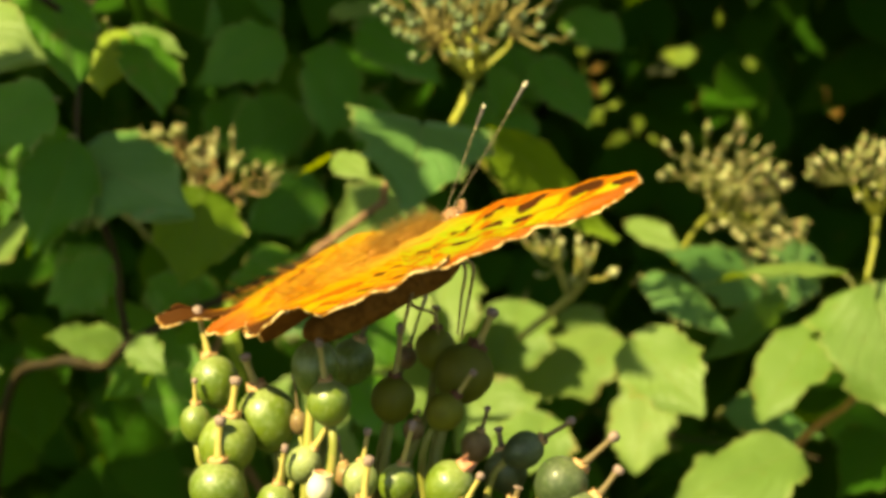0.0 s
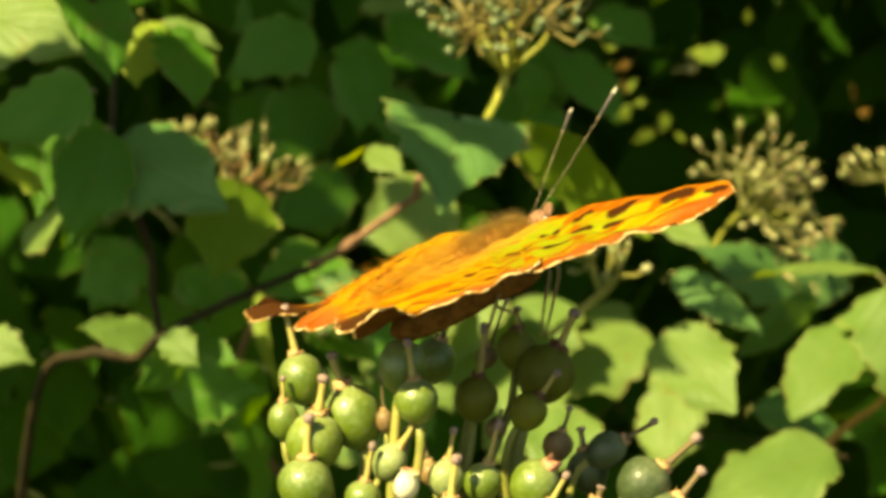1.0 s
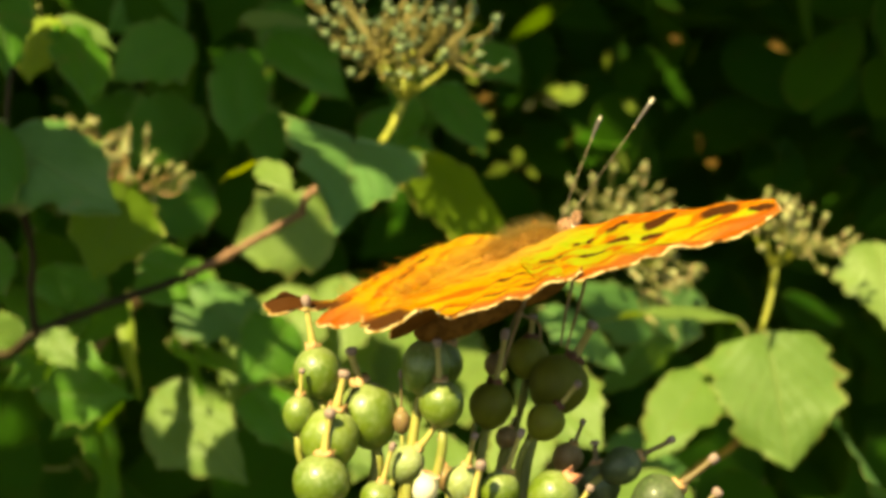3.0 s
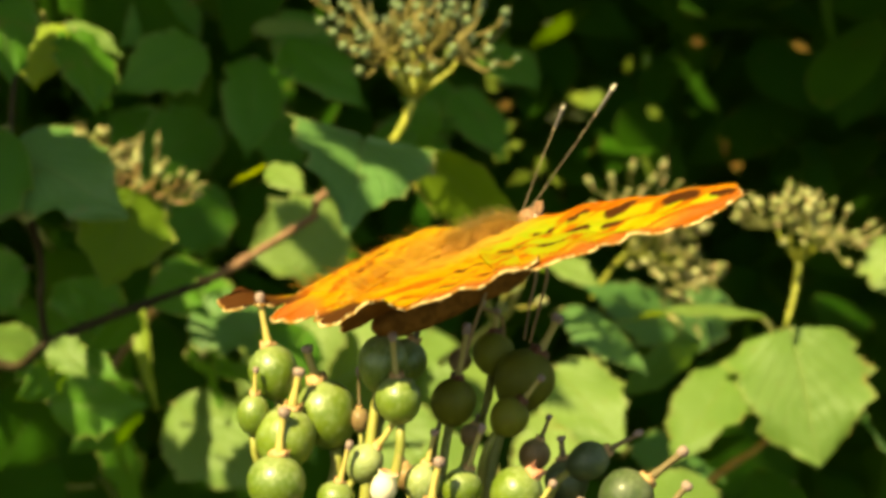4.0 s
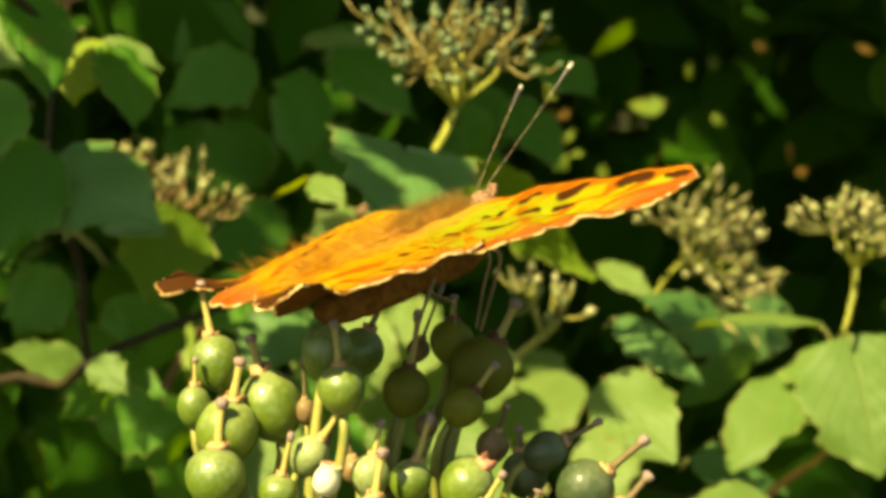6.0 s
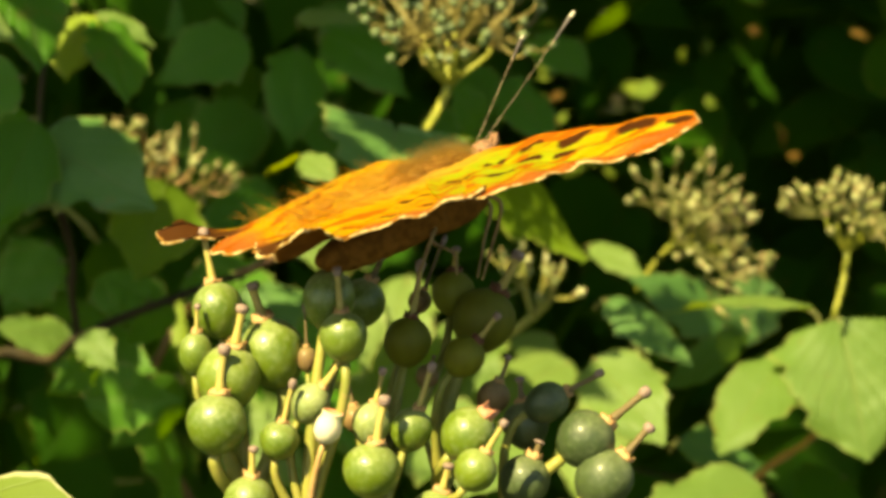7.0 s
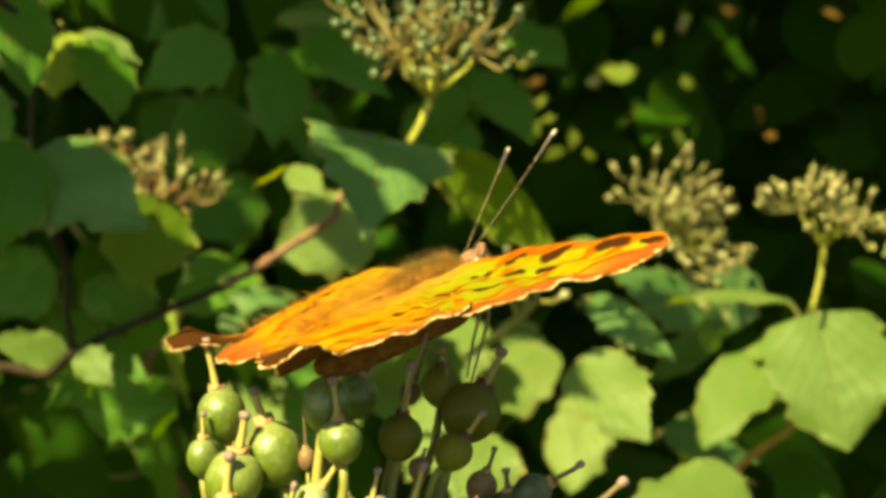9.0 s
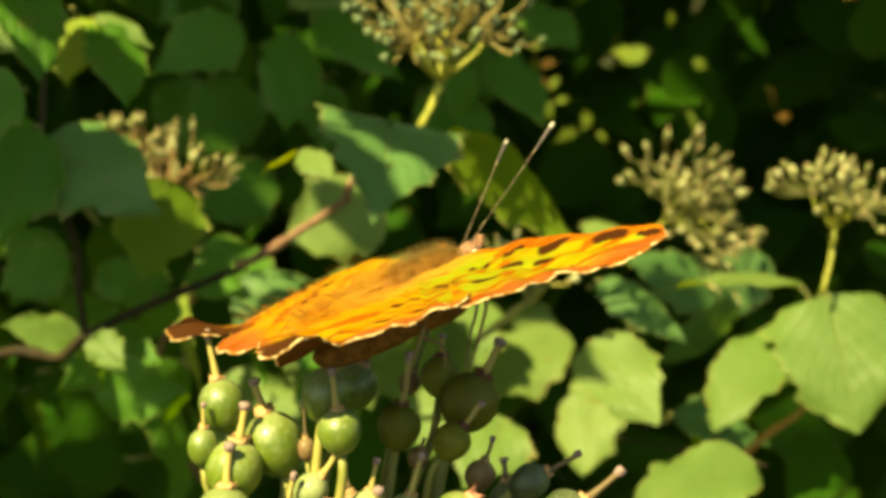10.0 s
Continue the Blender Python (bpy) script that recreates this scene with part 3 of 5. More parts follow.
def wing_material(name, spots, hind):
    k = Nodes(name)
    o = k.vec("MULTIPLY", k.objects(), (1000.0, 1000.0, 1000.0))
    sep = k.add("SeparateXYZ")
    k.link(o, sep.inputs[0])
    com = k.add("CombineXYZ")
    k.link(k.math("ABSOLUTE", sep.outputs[0]), com.inputs[0])
    k.link(sep.outputs[1], com.inputs[1])
    p = com.outputs[0]
    wob = k.add("TexNoise")
    k.link(p, wob.inputs["Vector"])
    wob.inputs["Scale"].default_value = 0.8
    jit = k.vec("MULTIPLY", k.vec("SUBTRACT", wob.outputs["Color"], (0.5, 0.5, 0.5)), (0.9, 0.9, 0))
    q = k.vec("ADD", p, jit)
    qs = k.add("SeparateXYZ")
    k.link(q, qs.inputs[0])
    vein_way = k.add("CombineXYZ")
    k.link(k.math("MULTIPLY", k.math("ADD", k.math("MULTIPLY", qs.outputs[0], 0.43), k.math("MULTIPLY", qs.outputs[1], 0.90)), 0.15), vein_way.inputs[0])
    k.link(k.math("SUBTRACT", k.math("MULTIPLY", qs.outputs[0], 0.90), k.math("MULTIPLY", qs.outputs[1], 0.43)), vein_way.inputs[1])
    dark = 0.0
    for x0, y0, x1, y1, half in spots:
        # a blunt streak from one end to the other
        long = math.hypot(x1 - x0, y1 - y0)
        ux, uy = (x1 - x0) / long, (y1 - y0) / long
        reach = 0.5 * long + 0.25
        off = k.vec("SUBTRACT", q, (0.5 * (x0 + x1), 0.5 * (y0 + y1), 0))
        along = k.vec("DOT_PRODUCT", off, (ux / reach, uy / reach, 0))
        over = k.vec("DOT_PRODUCT", off, (-uy / half, ux / half, 0))
        d = k.math("ADD", k.math("POWER", k.math("ABSOLUTE", along), 2.6), k.math("POWER", k.math("ABSOLUTE", over), 2.6))
        dark = k.math("MAXIMUM", k.math("SUBTRACT", 1.0, k.span(d, 0.6, 1.35)), dark)
    at = k.add("Attribute")
    at.attribute_name = "margin"
    margin = at.outputs["Fac"]
    n1 = k.noise(vein_way.outputs[0], 0.30, 3.0)
    n2 = k.noise(p, 2.2, 3.0)
    scales = k.noise(p, 14.0, 2.0)
    if hind:
        color = k.mix(k.span(n1, 0.37, 0.55), c3(0.30, 0.100, 0.009), c3(0.25, 0.180, 0.014))
    else:
        color = k.mix(k.span(n1, 0.27, 0.55), c3(0.205, 0.140, 0.008), c3(0.150, 0.210, 0.016))
        color = k.mix(k.math("MULTIPLY", k.span(k.math("SUBTRACT", qs.outputs[1], k.math("MULTIPLY", qs.outputs[0], 0.46)), 3.9, 4.7), 0.9), color, c3(0.30, 0.085, 0.010))
    color = k.mix(k.math("MULTIPLY", k.span(n2, 0.45, 0.7), 0.30), color, c3(0.40, 0.11, 0.008))
    color = k.mix(k.math("MULTIPLY", k.span(k.math("ADD", margin, k.math("MULTIPLY", k.math("SUBTRACT", n1, 0.5), 0.5)), 0.52, 0.76), 0.9), color, c3(0.25, 0.075, 0.017))
    band = k.span(k.math("ADD", margin, k.math("MULTIPLY", k.math("SUBTRACT", n2, 0.5), 0.5)), 0.66, 0.90)
    color = k.mix(k.math("MULTIPLY", band, 0.8), color, c3(0.18, 0.050, 0.016))
    fan = k.math("ABSOLUTE", k.math("SUBTRACT", k.math("FRACT", k.math("MULTIPLY", k.math("ARCTAN2", k.math("SUBTRACT", sep.outputs[1], 2.0), k.math("ABSOLUTE", sep.outputs[0])), 5.5)), 0.5))
    color = k.mix(k.math("MULTIPLY", k.math("SUBTRACT", 1.0, k.span(fan, 0.0, 0.10)), 0.2), color, c3(0.30, 0.08, 0.010))
    streak = k.noise(vein_way.outputs[0], 0.62 if hind else 0.80, 3.0)
    color = k.mix(k.math("MULTIPLY", k.span(streak, *((0.51, 0.59) if hind else (0.49, 0.57))), 0.9), color, c3(0.190, 0.042, 0.005))
    color = k.mix(dark, color, c3(0.012, 0.004, 0.002))
    root = k.span(k.vec("LENGTH", k.vec("MULTIPLY", p, (0.75, 0.42, 0))), 2.0, 5.0)
    color = k.mix(k.math("MULTIPLY", k.math("SUBTRACT", 1.0, root), 0.65), color, c3(0.30, 0.16, 0.035))
    color = k.mix(k.math("MULTIPLY", scales, 0.14), color, c3(0.32, 0.09, 0.01))
    if hind:
        tail = k.math("MULTIPLY", k.math("MULTIPLY", k.span(sep.outputs[1], -12.5, -15.0), k.span(margin, 0.45, 0.66)), k.math("MAXIMUM", k.span(k.math("ABSOLUTE", sep.outputs[0]), 8.5, 10.5), k.span(sep.outputs[0], 2.0, 4.0)))
        color = k.mix(k.math("MULTIPLY", tail, 0.95), color, c3(0.035, 0.013, 0.004))
    height = k.math("ADD", scales, k.math("MULTIPLY", fan, -2.0))
    return k.surface(color, 0.62, k.bump(height, 0.25, 0.0002), c3(0.50, 0.16, 0.01), 0.06, specular=0.05)


FORE = wing_material("orange_forewing", [(8.1, 6.9, 8.9, 8.7, 0.75), (12.1, 8.7, 13.5, 11.5, 1.15), (17.1, 12.1, 20.3, 13.9, 0.85), (21.8, 14.4, 24.2, 15.0, 0.45),
                                         (10.7, 5.0, 12.5, 6.2, 0.50), (14.0, 6.8, 15.8, 8.0, 0.42), (7.9, 3.2, 8.0, 4.8, 0.40), (12.2, 0.9, 13.0, 3.0, 0.55), (8.8, -1.5, 9.6, 0.8, 0.5)], False)
HIND = wing_material("orange_hindwing", [(6.6, -9.4, 8.0, -6.2, 0.32), (8.9, -6.0, 8.9, -3.0, 0.40), (12.4, -9.0, 13.2, -7.0, 0.35), (13.6, -5.4, 14.2, -3.2, 0.35)], True)

k = Nodes("mottled_brown_underside")
o = k.vec("MULTIPLY", k.objects(), (1000.0, 1000.0, 1000.0))
n1, n2 = k.noise(o, 0.5, 4.0), k.noise(o, 5.0, 3.0)
color = k.mix(k.span(n1, 0.35, 0.65), c3(0.085, 0.034, 0.008), c3(0.20, 0.085, 0.020))
color = k.mix(k.math("MULTIPLY", n2, 0.5), color, c3(0.13, 0.055, 0.012))
UNDER = k.surface(color, 0.8, k.bump(n2, 0.3, 0.0002), c3(0.60, 0.20, 0.02), 0.16, specular=0.06)

k = Nodes("cream_fringe")
o = k.vec("MULTIPLY", k.objects(), (1000.0, 1000.0, 1000.0))
n1 = k.noise(o, 1.1, 2.0)
FRINGE = k.surface(k.mix(k.span(n1, 0.42, 0.6), c3(0.62, 0.48, 0.26), c3(0.26, 0.12, 0.03)), 0.8, None, c3(0.7, 0.45, 0.2), 0.3, specular=0.1)

k = Nodes("butterfly_fur")
o = k.vec("MULTIPLY", k.objects(), (1000.0, 1000.0, 1000.0))
n1 = k.noise(o, 0.28, 2.0)
sep = k.add("SeparateXYZ")
k.link(o, sep.inputs[0])
back = k.span(k.math("ADD", sep.outputs[1], k.math("MULTIPLY", n1, 6.0)), 0.0, 3.5)
color = k.mix(back, c3(0.62, 0.29, 0.05), c3(0.33, 0.25, 0.11))
color = k.mix(k.math("MULTIPLY", k.island(), 0.3), color, c3(0.46, 0.32, 0.11))
FUR = k.surface(color, 0.6, None, c3(0.52, 0.32, 0.09), 0.60, specular=0.12)

k = Nodes("butterfly_body")
o = k.vec("MULTIPLY", k.objects(), (1000.0, 1000.0, 1000.0))
n1, n2 = k.noise(o, 0.9, 3.0), k.noise(o, 7.0, 3.0)
color = k.mix(k.span(n1, 0.35, 0.65), c3(0.13, 0.055, 0.013), c3(0.24, 0.105, 0.026))
BODY = k.surface(k.mix(k.math("MULTIPLY", n2, 0.5), color, c3(0.11, 0.045, 0.011)), 0.85, k.bump(n2, 0.6, 0.0003), specular=0.05)
k = Nodes("butterfly_face")
o = k.vec("MULTIPLY", k.objects(), (1000.0, 1000.0, 1000.0))
n1 = k.noise(o, 2.0, 3.0)
FACE = k.surface(k.mix(k.span(n1, 0.35, 0.65), c3(0.15, 0.070, 0.040), c3(0.27, 0.15, 0.095)), 0.8, k.bump(n1, 0.6, 0.0003), specular=0.15)
EYE = Nodes("butterfly_eye").surface(c3(0.10, 0.055, 0.04), 0.25)
k = Nodes("antenna")
o = k.vec("MULTIPLY", k.objects(), (1000.0, 1000.0, 1000.0))
n1 = k.noise(o, 2.5, 2.0)
ANTENNA = k.surface(k.mix(k.span(n1, 0.45, 0.55), c3(0.055, 0.035, 0.02), c3(0.20, 0.15, 0.09)), 0.6)
CLUB = Nodes("antenna_club").surface(c3(0.045, 0.035, 0.035), 0.45)
CLUB_TIP = Nodes("antenna_tip").surface(c3(0.36, 0.32, 0.26), 0.5)
LEG = stalk_material("brown_leg", c3(0.26, 0.17, 0.075), c3(0.15, 0.09, 0.04), c3(0.34, 0.24, 0.12))


def wing_mesh(name, outline, rag, middle, side, arch, mat, seed, bow=0.0, tail=0.0, twist=0.0):
    """A wing from its outline (x outwards, y forward, in mm; the third number says how much of an outer margin it is), with both faces, fringe and veins."""
    rng = random.Random(seed)
    pts = smooth_path([Vector((x, y, e)) for x, y, e in outline + outline[:1]], 6)[:-1]
    n = len(pts)
    mid = Vector((middle[0], middle[1], 0))
    edge = []
    for i, p in enumerate(pts):
        d = (pts[(i + 1) % n] - pts[i - 1])
        nrm = Vector((d.y, -d.x, 0)).normalized()
        if nrm.dot(Vector((p.x, p.y, 0)) - mid) < 0:
            nrm = -nrm
        e = min(1.0, max(0.0, p.z))
        q = Vector((p.x, p.y, 0)) + nrm * rag * e * (0.5 * math.sin(i * 0.9) + rng.uniform(-0.45, 0.45))
        edge.append((q, nrm, e))
    rings = [0.0, 0.14, 0.3, 0.46, 0.6, 0.72, 0.82, 0.9, 0.96, 1.0]
    def lift(x, y):
        r = math.hypot(x, y - 2)
        fan = math.atan2(y - 2, x)
        return arch * (r / 20) ** 2 + bow * (x / 20) ** 2 + twist * (0.893 * y - 0.45 * x - 1.2) * max(0.0, min(1.0, (y - 3.0) / 6.0)) + tail * max(0.0, min(1.0, (-13.5 - y) / (4 if side < 0 else 2))) * max(0.0, x - (10.0 if side < 0 else 12.7)) + 0.16 * math.cos(fan * 34) * min(1, r / 9) + 0.10 * math.sin(x * 0.7 + y)
    verts, margin, faces, slots = [], [], [], []
    for layer, drop in ((0, 0.0), (1, -0.16)):
        for f in rings[1:]:
            for q, nrm, e in edge:
                v = mid.lerp(q, f)
                verts.append((side * v.x * MM, v.y * MM, (lift(v.x, v.y) + drop) * MM))
                margin.append(e * f)
        verts.append((side * mid.x * MM, mid.y * MM, (lift(mid.x, mid.y) + drop) * MM))
        margin.append(0.0)
    m = len(rings) - 1
    per = m * n + 1
    flip = side < 0
    def face(q, slot, down=False):
        faces.append(tuple(reversed(q)) if flip != down else tuple(q))
        slots.append(slot)
    area = sum(edge[i][0].x * edge[(i + 1) % n][0].y - edge[(i + 1) % n][0].x * edge[i][0].y for i in range(n))
    order = 1 if area > 0 else -1
    for layer in (0, 1):
        o = layer * per
        for i in range(n):
            a, b = (i, (i + 1) % n) if order > 0 else ((i + 1) % n, i)
            face((o + per - 1, o + a, o + b), layer, layer == 1)
            for r in range(m - 1):
                face((o + r * n + a, o + (r + 1) * n + a, o + (r + 1) * n + b, o + r * n + b), layer, layer == 1)
    o2 = len(verts)
    for q, nrm, e in edge:
        out = q + nrm * (0.03 + 0.27 * e * rng.uniform(0.3, 1.4))
        verts.append((side * out.x * MM, out.y * MM, (lift(q.x, q.y) - 0.05 - 0.1 * e) * MM))
        margin.append(e)
    for i in range(n):
        a, b = (i, (i + 1) % n) if order > 0 else ((i + 1) % n, i)
        top, low = (m - 1) * n, per + (m - 1) * n
        s = 2 if edge[i][2] > 0.3 else 0
        face((top + a, o2 + a, o2 + b, top + b), s)
        face((low + a, low + b, o2 + b, o2 + a), s)
    me = mesh(name, verts, faces, [mat, UNDER, FRINGE], None, slots)
    layer = me.attributes.new("margin", "FLOAT", "POINT")
    layer.data.foreach_set("value", margin)
    return me


FORE_SHAPE = [(1.4, 4.6, 0), (4.5, 7.4, 0), (9, 10.2, 0), (14.5, 13.0, 0), (19.5, 15.0, 0), (23.4, 15.7, 0.2), (25.2, 14.9, 1), (25.7, 12.9, 1),
              (25.5, 10.6, 1), (23.0, 8.8, 1), (20.6, 6.4, 1), (20.8, 3.8, 1), (21.0, 1.2, 1), (20.2, -1.2, 1), (18.8, -3.6, 0.9), (15.5, -4.6, 0.2), (10, -3.6, 0), (5, -1.8, 0), (1.6, 0.4, 0)]
HIND_SHAPE = [(1.3, 2.2, 0), (6, 2.6, 0), (12, 1.2, 0), (16.4, -0.6, 0.3), (18.6, -2.6, 1), (19.0, -4.6, 1), (18.2, -6.2, 1), (18.5, -7.8, 1), (17.2, -9.4, 1), (16.6, -11.2, 1),
              (15.0, -12.6, 1), (14.4, -14.2, 1)]
# the two hindwings are worn in different ways
HIND_END = {1: [(15.2, -15.4, 1), (15.4, -17.0, 1), (14.8, -18.9, 1), (13.5, -19.4, 1), (12.4, -17.6, 1), (11.4, -15.4, 1), (9.9, -15.6, 1), (8.6, -17.4, 1), (6.8, -18.6, 1), (4.6, -18.3, 1)],
            -1: [(15.0, -17.4, 1), (14.8, -19.9, 1), (13.3, -20.6, 1), (12.0, -18.0, 1), (11.0, -15.6, 1), (9.6, -16.6, 1), (8.4, -18.9, 1), (6.6, -19.8, 1), (4.4, -19.4, 1)]}
HIND_ROOT = [(2.6, -17.8, 0.8), (1.7, -15.0, 0.3), (1.1, -8, 0), (0.9, -2, 0)]


def butterfly(head_parts, legs, slopes):
    """An orange angle-winged butterfly with open wings; y is forward, x to its right."""
    b = new("butterfly")
    b.empty_display_size = 0.01
    tagged(b, "ragged-edged orange butterfly with dark spots resting on green berries", "butterfly")
    for side, word in ((1, "right"), (-1, "left")):
        up, sweep, up2, sweep2, arch, arch2, bow, bow2, tail = slopes[word]
        part("forewing", wing_mesh("forewing", FORE_SHAPE, 0.45, (12.5, 6.0), side, arch, FORE, 5, bow, 0.0, 0.19 if side > 0 else 0.0), b,
             Matrix.Translation((0, 0, 0.3 * MM)) @ pose(0, 0, 0, 0, -up * side) @ pose(0, 0, 0, 0, 0, sweep * side), "orange forewing with dark brown spots and notched edge")
        part("hindwing", wing_mesh("hindwing", HIND_SHAPE + HIND_END[side] + HIND_ROOT, 0.4, (10.5, -7.0), side, arch2, HIND, 6, bow2, tail), b,
             Matrix.Translation((0, 0, 0.2 * MM)) @ pose(0, 0, 0, 0, -up2 * side) @ pose(0, 0, 0, 0, 0, sweep2 * side), "orange hindwing with ragged tails and cream fringe")
    th, tf = turned([(0.3, -5.6), (1.5, -5.0), (2.5, -3.6), (2.95, -1.4), (3.0, 1.0), (2.8, 3.0), (2.2, 4.6), (1.2, 5.5), (0.3, 5.8)], 16, 0.03, 2)
    part("thorax", mesh("thorax", [Vector((v.x * 0.85, v.y * 1.22, v.z)) * MM for v in th], tf, [BODY]), b, pose(0, 1.0 * MM, -2.35 * MM, -90))
    rest = smooth_path([(0, 0.4, -3.4), (0, -3.4, -3.8), (0, -6.4, -4.0), (0, -9.4, -4.2), (0, -11.6, -4.1), (0, -12.7, -4.0)], 5)
    n = len(rest)
    girth = []
    for i in range(n):
        s = i / (n - 1)
        girth.append((2.1 * (1 - s ** 2.2) ** 0.8 + 0.25) * (1 + 0.035 * math.cos(i * 2.1)))
    v, f = tube(rest, girth, 14, 0.03, 4)
    part("abdomen", mesh("abdomen", [p * MM for p in v], f, [BODY]), b, None, "stout brown abdomen")
    hv, hf = turned([(0.2, -1.25), (0.9, -0.95), (1.2, -0.2), (1.15, 0.5), (0.75, 1.05), (0.2, 1.25)], 14, 0.04, 7)
    head = part("head", mesh("head", [v * MM for v in hv], hf, [FACE]), b, pose(0, 7.1 * MM, -0.1 * MM, -90))
    ev, ef = turned([(0.1, -0.75), (0.5, -0.6), (0.75, -0.1), (0.7, 0.3), (0.4, 0.62), (0.1, 0.72)], 12)
    for side in (1, -1):
        part("eye", mesh("eye", [v * MM for v in ev], ef, [EYE]), head, pose(0.85 * side * MM, 0.05 * MM, 0.35 * MM))
        pv, pf = tube(smooth_path([(0.4 * side, -0.1, 0.7), (0.45 * side, -0.6, 1.4), (0.3 * side, -1.3, 1.8)], 4), [0.45, 0.20], 7, 0.12, 3)
        part("palp", mesh("palp", [v * MM for v in pv], pf, [FACE]), head)
    for tip, bow in head_parts:
        a = Vector((0.5 * (1 if tip[0] > 0 else -1), 6.9, 0.75))
        t = Vector(tip)
        path = bez(a, a.lerp(t, 0.33) + Vector(bow), a.lerp(t, 0.66) + Vector(bow), t, 22)
        radii = [0.046] * 23
        for i, r in ((17, 0.12), (18, 0.14), (19, 0.18), (20, 0.22), (21, 0.24), (22, 0.17)):
            radii[i] = r
        v, f = tube(path, radii, 8, 0.03, 5)
        sl = [0 if q < 17 * 8 else 1 if q < 21 * 8 else 2 for q in range(len(f))]
        part("antenna", mesh("antenna", [p * MM for p in v], f, [ANTENNA, CLUB, CLUB_TIP], None, sl), b, None, "thin antenna with dark club and pale tip")
    for joints in legs:
        path = smooth_path(joints, 5)
        v, f = tube(path, [0.24, 0.10], 7, 0.05, 2)
        part("leg", mesh("leg", [p * MM for p in v], f, [LEG]), b)
    rng = random.Random(77)
    hairs = []
    def hair(p, d, long, wide):
        s = d.cross(Vector((rng.gauss(0, 1), rng.gauss(0, 1), rng.gauss(0, 1)))).normalized() * wide
        tip = p + d * long
        midp = p + d * long * 0.55 + Vector((0, 0, 0.06 * long))
        hairs.append(([(p - s) * MM, (p + s) * MM, (midp + s * 0.7) * MM, (midp - s * 0.7) * MM, tip * MM], [(0, 1, 2, 3), (3, 2, 4)]))
    for i in range(7200):
        y = rng.uniform(-13, 6)
        if y > -2.5:
            r, w = 1.45, rng.uniform(-1.5, 1.5)
            d = Vector((math.sin(w), -1.0 + rng.uniform(-0.4, 0.3), math.cos(w) * 0.7)).normalized()
            long = rng.uniform(0.7, 1.7)
            if i % 4 == 0:
                d, long = (d + Vector((0, 0.25, 0.7))).normalized(), rng.uniform(1.0, 2.2)
            hair(Vector((r * math.sin(w), y, -0.1 + r * math.cos(w) * (1.0 - 0.02 * (y - 1.5) ** 2))), d, long, 0.014)
        elif i % 5 < 1:
            s = (y + 13) / 10.5
            r, w = 0.7 + 0.9 * s, rng.uniform(-1.5, 1.5)
            d = Vector((0.8 * math.sin(w), -0.8, math.cos(w) * 0.7)).normalized()
            hair(Vector((r * math.sin(w), y, r * math.cos(w) - 0.2)), d, rng.uniform(1.2, 2.6), 0.016)
    for i in range(800):
        side = rng.choice((-1, 1))
        x, y = rng.uniform(0.4, 4.5 if side > 0 else 7.5), rng.uniform(-16, 1)
        up = slopes["right" if side > 0 else "left"][2]
        z = 0.35 + x * math.tan(radians(up)) + slopes["right" if side > 0 else "left"][7] * (x / 20) ** 2
        d = Vector((side * rng.uniform(0.0, 0.4), -1.0, rng.uniform(0.1, 0.5) + (rng.choice((0.2, 0.35, 0.6)) if side < 0 else 0.0))).normalized()
        long = rng.uniform(0.9, 2.6) * (1 - 0.05 * x)
        if side < 0 and x > 4.5 and i % 4 == 0:
            d, long = Vector((-0.3, -0.8, rng.uniform(0.5, 1.3))).normalized(), rng.uniform(1.0, 2.6)
        hair(Vector((side * x, y, z)), d, long, 0.014)
    part("fur", mesh("fur", *joined(hairs), [FUR]), b, None, "brownish orange fur on body and wing roots", "stuff")
    return b


# ---- shrub behind ----
right_branch = thing("dogwood_branch", (0.1500, 0.6000, 0.0000), "leafy dogwood branch with sunlit ovate green leaves", "shrub branch", "dogwood shrub")
middle_branch = thing("dogwood_branch", (0.0000, 0.6000, 0.0000), "leafy dogwood branch with a yellow-green fruit spray", "shrub branch", "dogwood shrub")
left_branch = thing("dogwood_branch", (-0.1600, 0.5500, 0.0000), "leafy dogwood branch with dark twigs and shaded leaves", "shrub branch", "dogwood shrub")
twig(left_branch, "stem", [(-0.1600, 0.5500, -0.0200), (-0.1550, 0.5200, 0.5000), (-0.1500, 0.4700, 0.9800)], 0.00700, 0.00300, BARK, 3, 4)
twig(left_branch, "twig", [(-0.1500, 0.4700, 0.9700), (-0.1250, 0.4000, 1.0600), (-0.0960, 0.3412, 1.1383), (-0.0790, 0.3201, 1.1539), (-0.0691, 0.3173, 1.1536), (-0.0629, 0.3148, 1.1588), (-0.0524, 0.3232, 1.1617), (-0.0404, 0.3317, 1.1645), (-0.0351, 0.3401, 1.1644)], 0.00120, 0.00070, BARK, 3, 5)
twig(left_branch, "twig", [(-0.0629, 0.3148, 1.1588), (-0.0634, 0.3129, 1.1674), (-0.0629, 0.3112, 1.1766), (-0.0660, 0.3044, 1.1984), (-0.0668, 0.3218, 1.2174)], 0.00075, 0.00050, BARK, 3, 6)
twig(middle_branch, "stem", [(0.0000, 0.6000, -0.0200), (-0.0300, 0.5700, 0.5500), (-0.0600, 0.5400, 1.0200)], 0.00700, 0.00300, BARK, 3, 7)
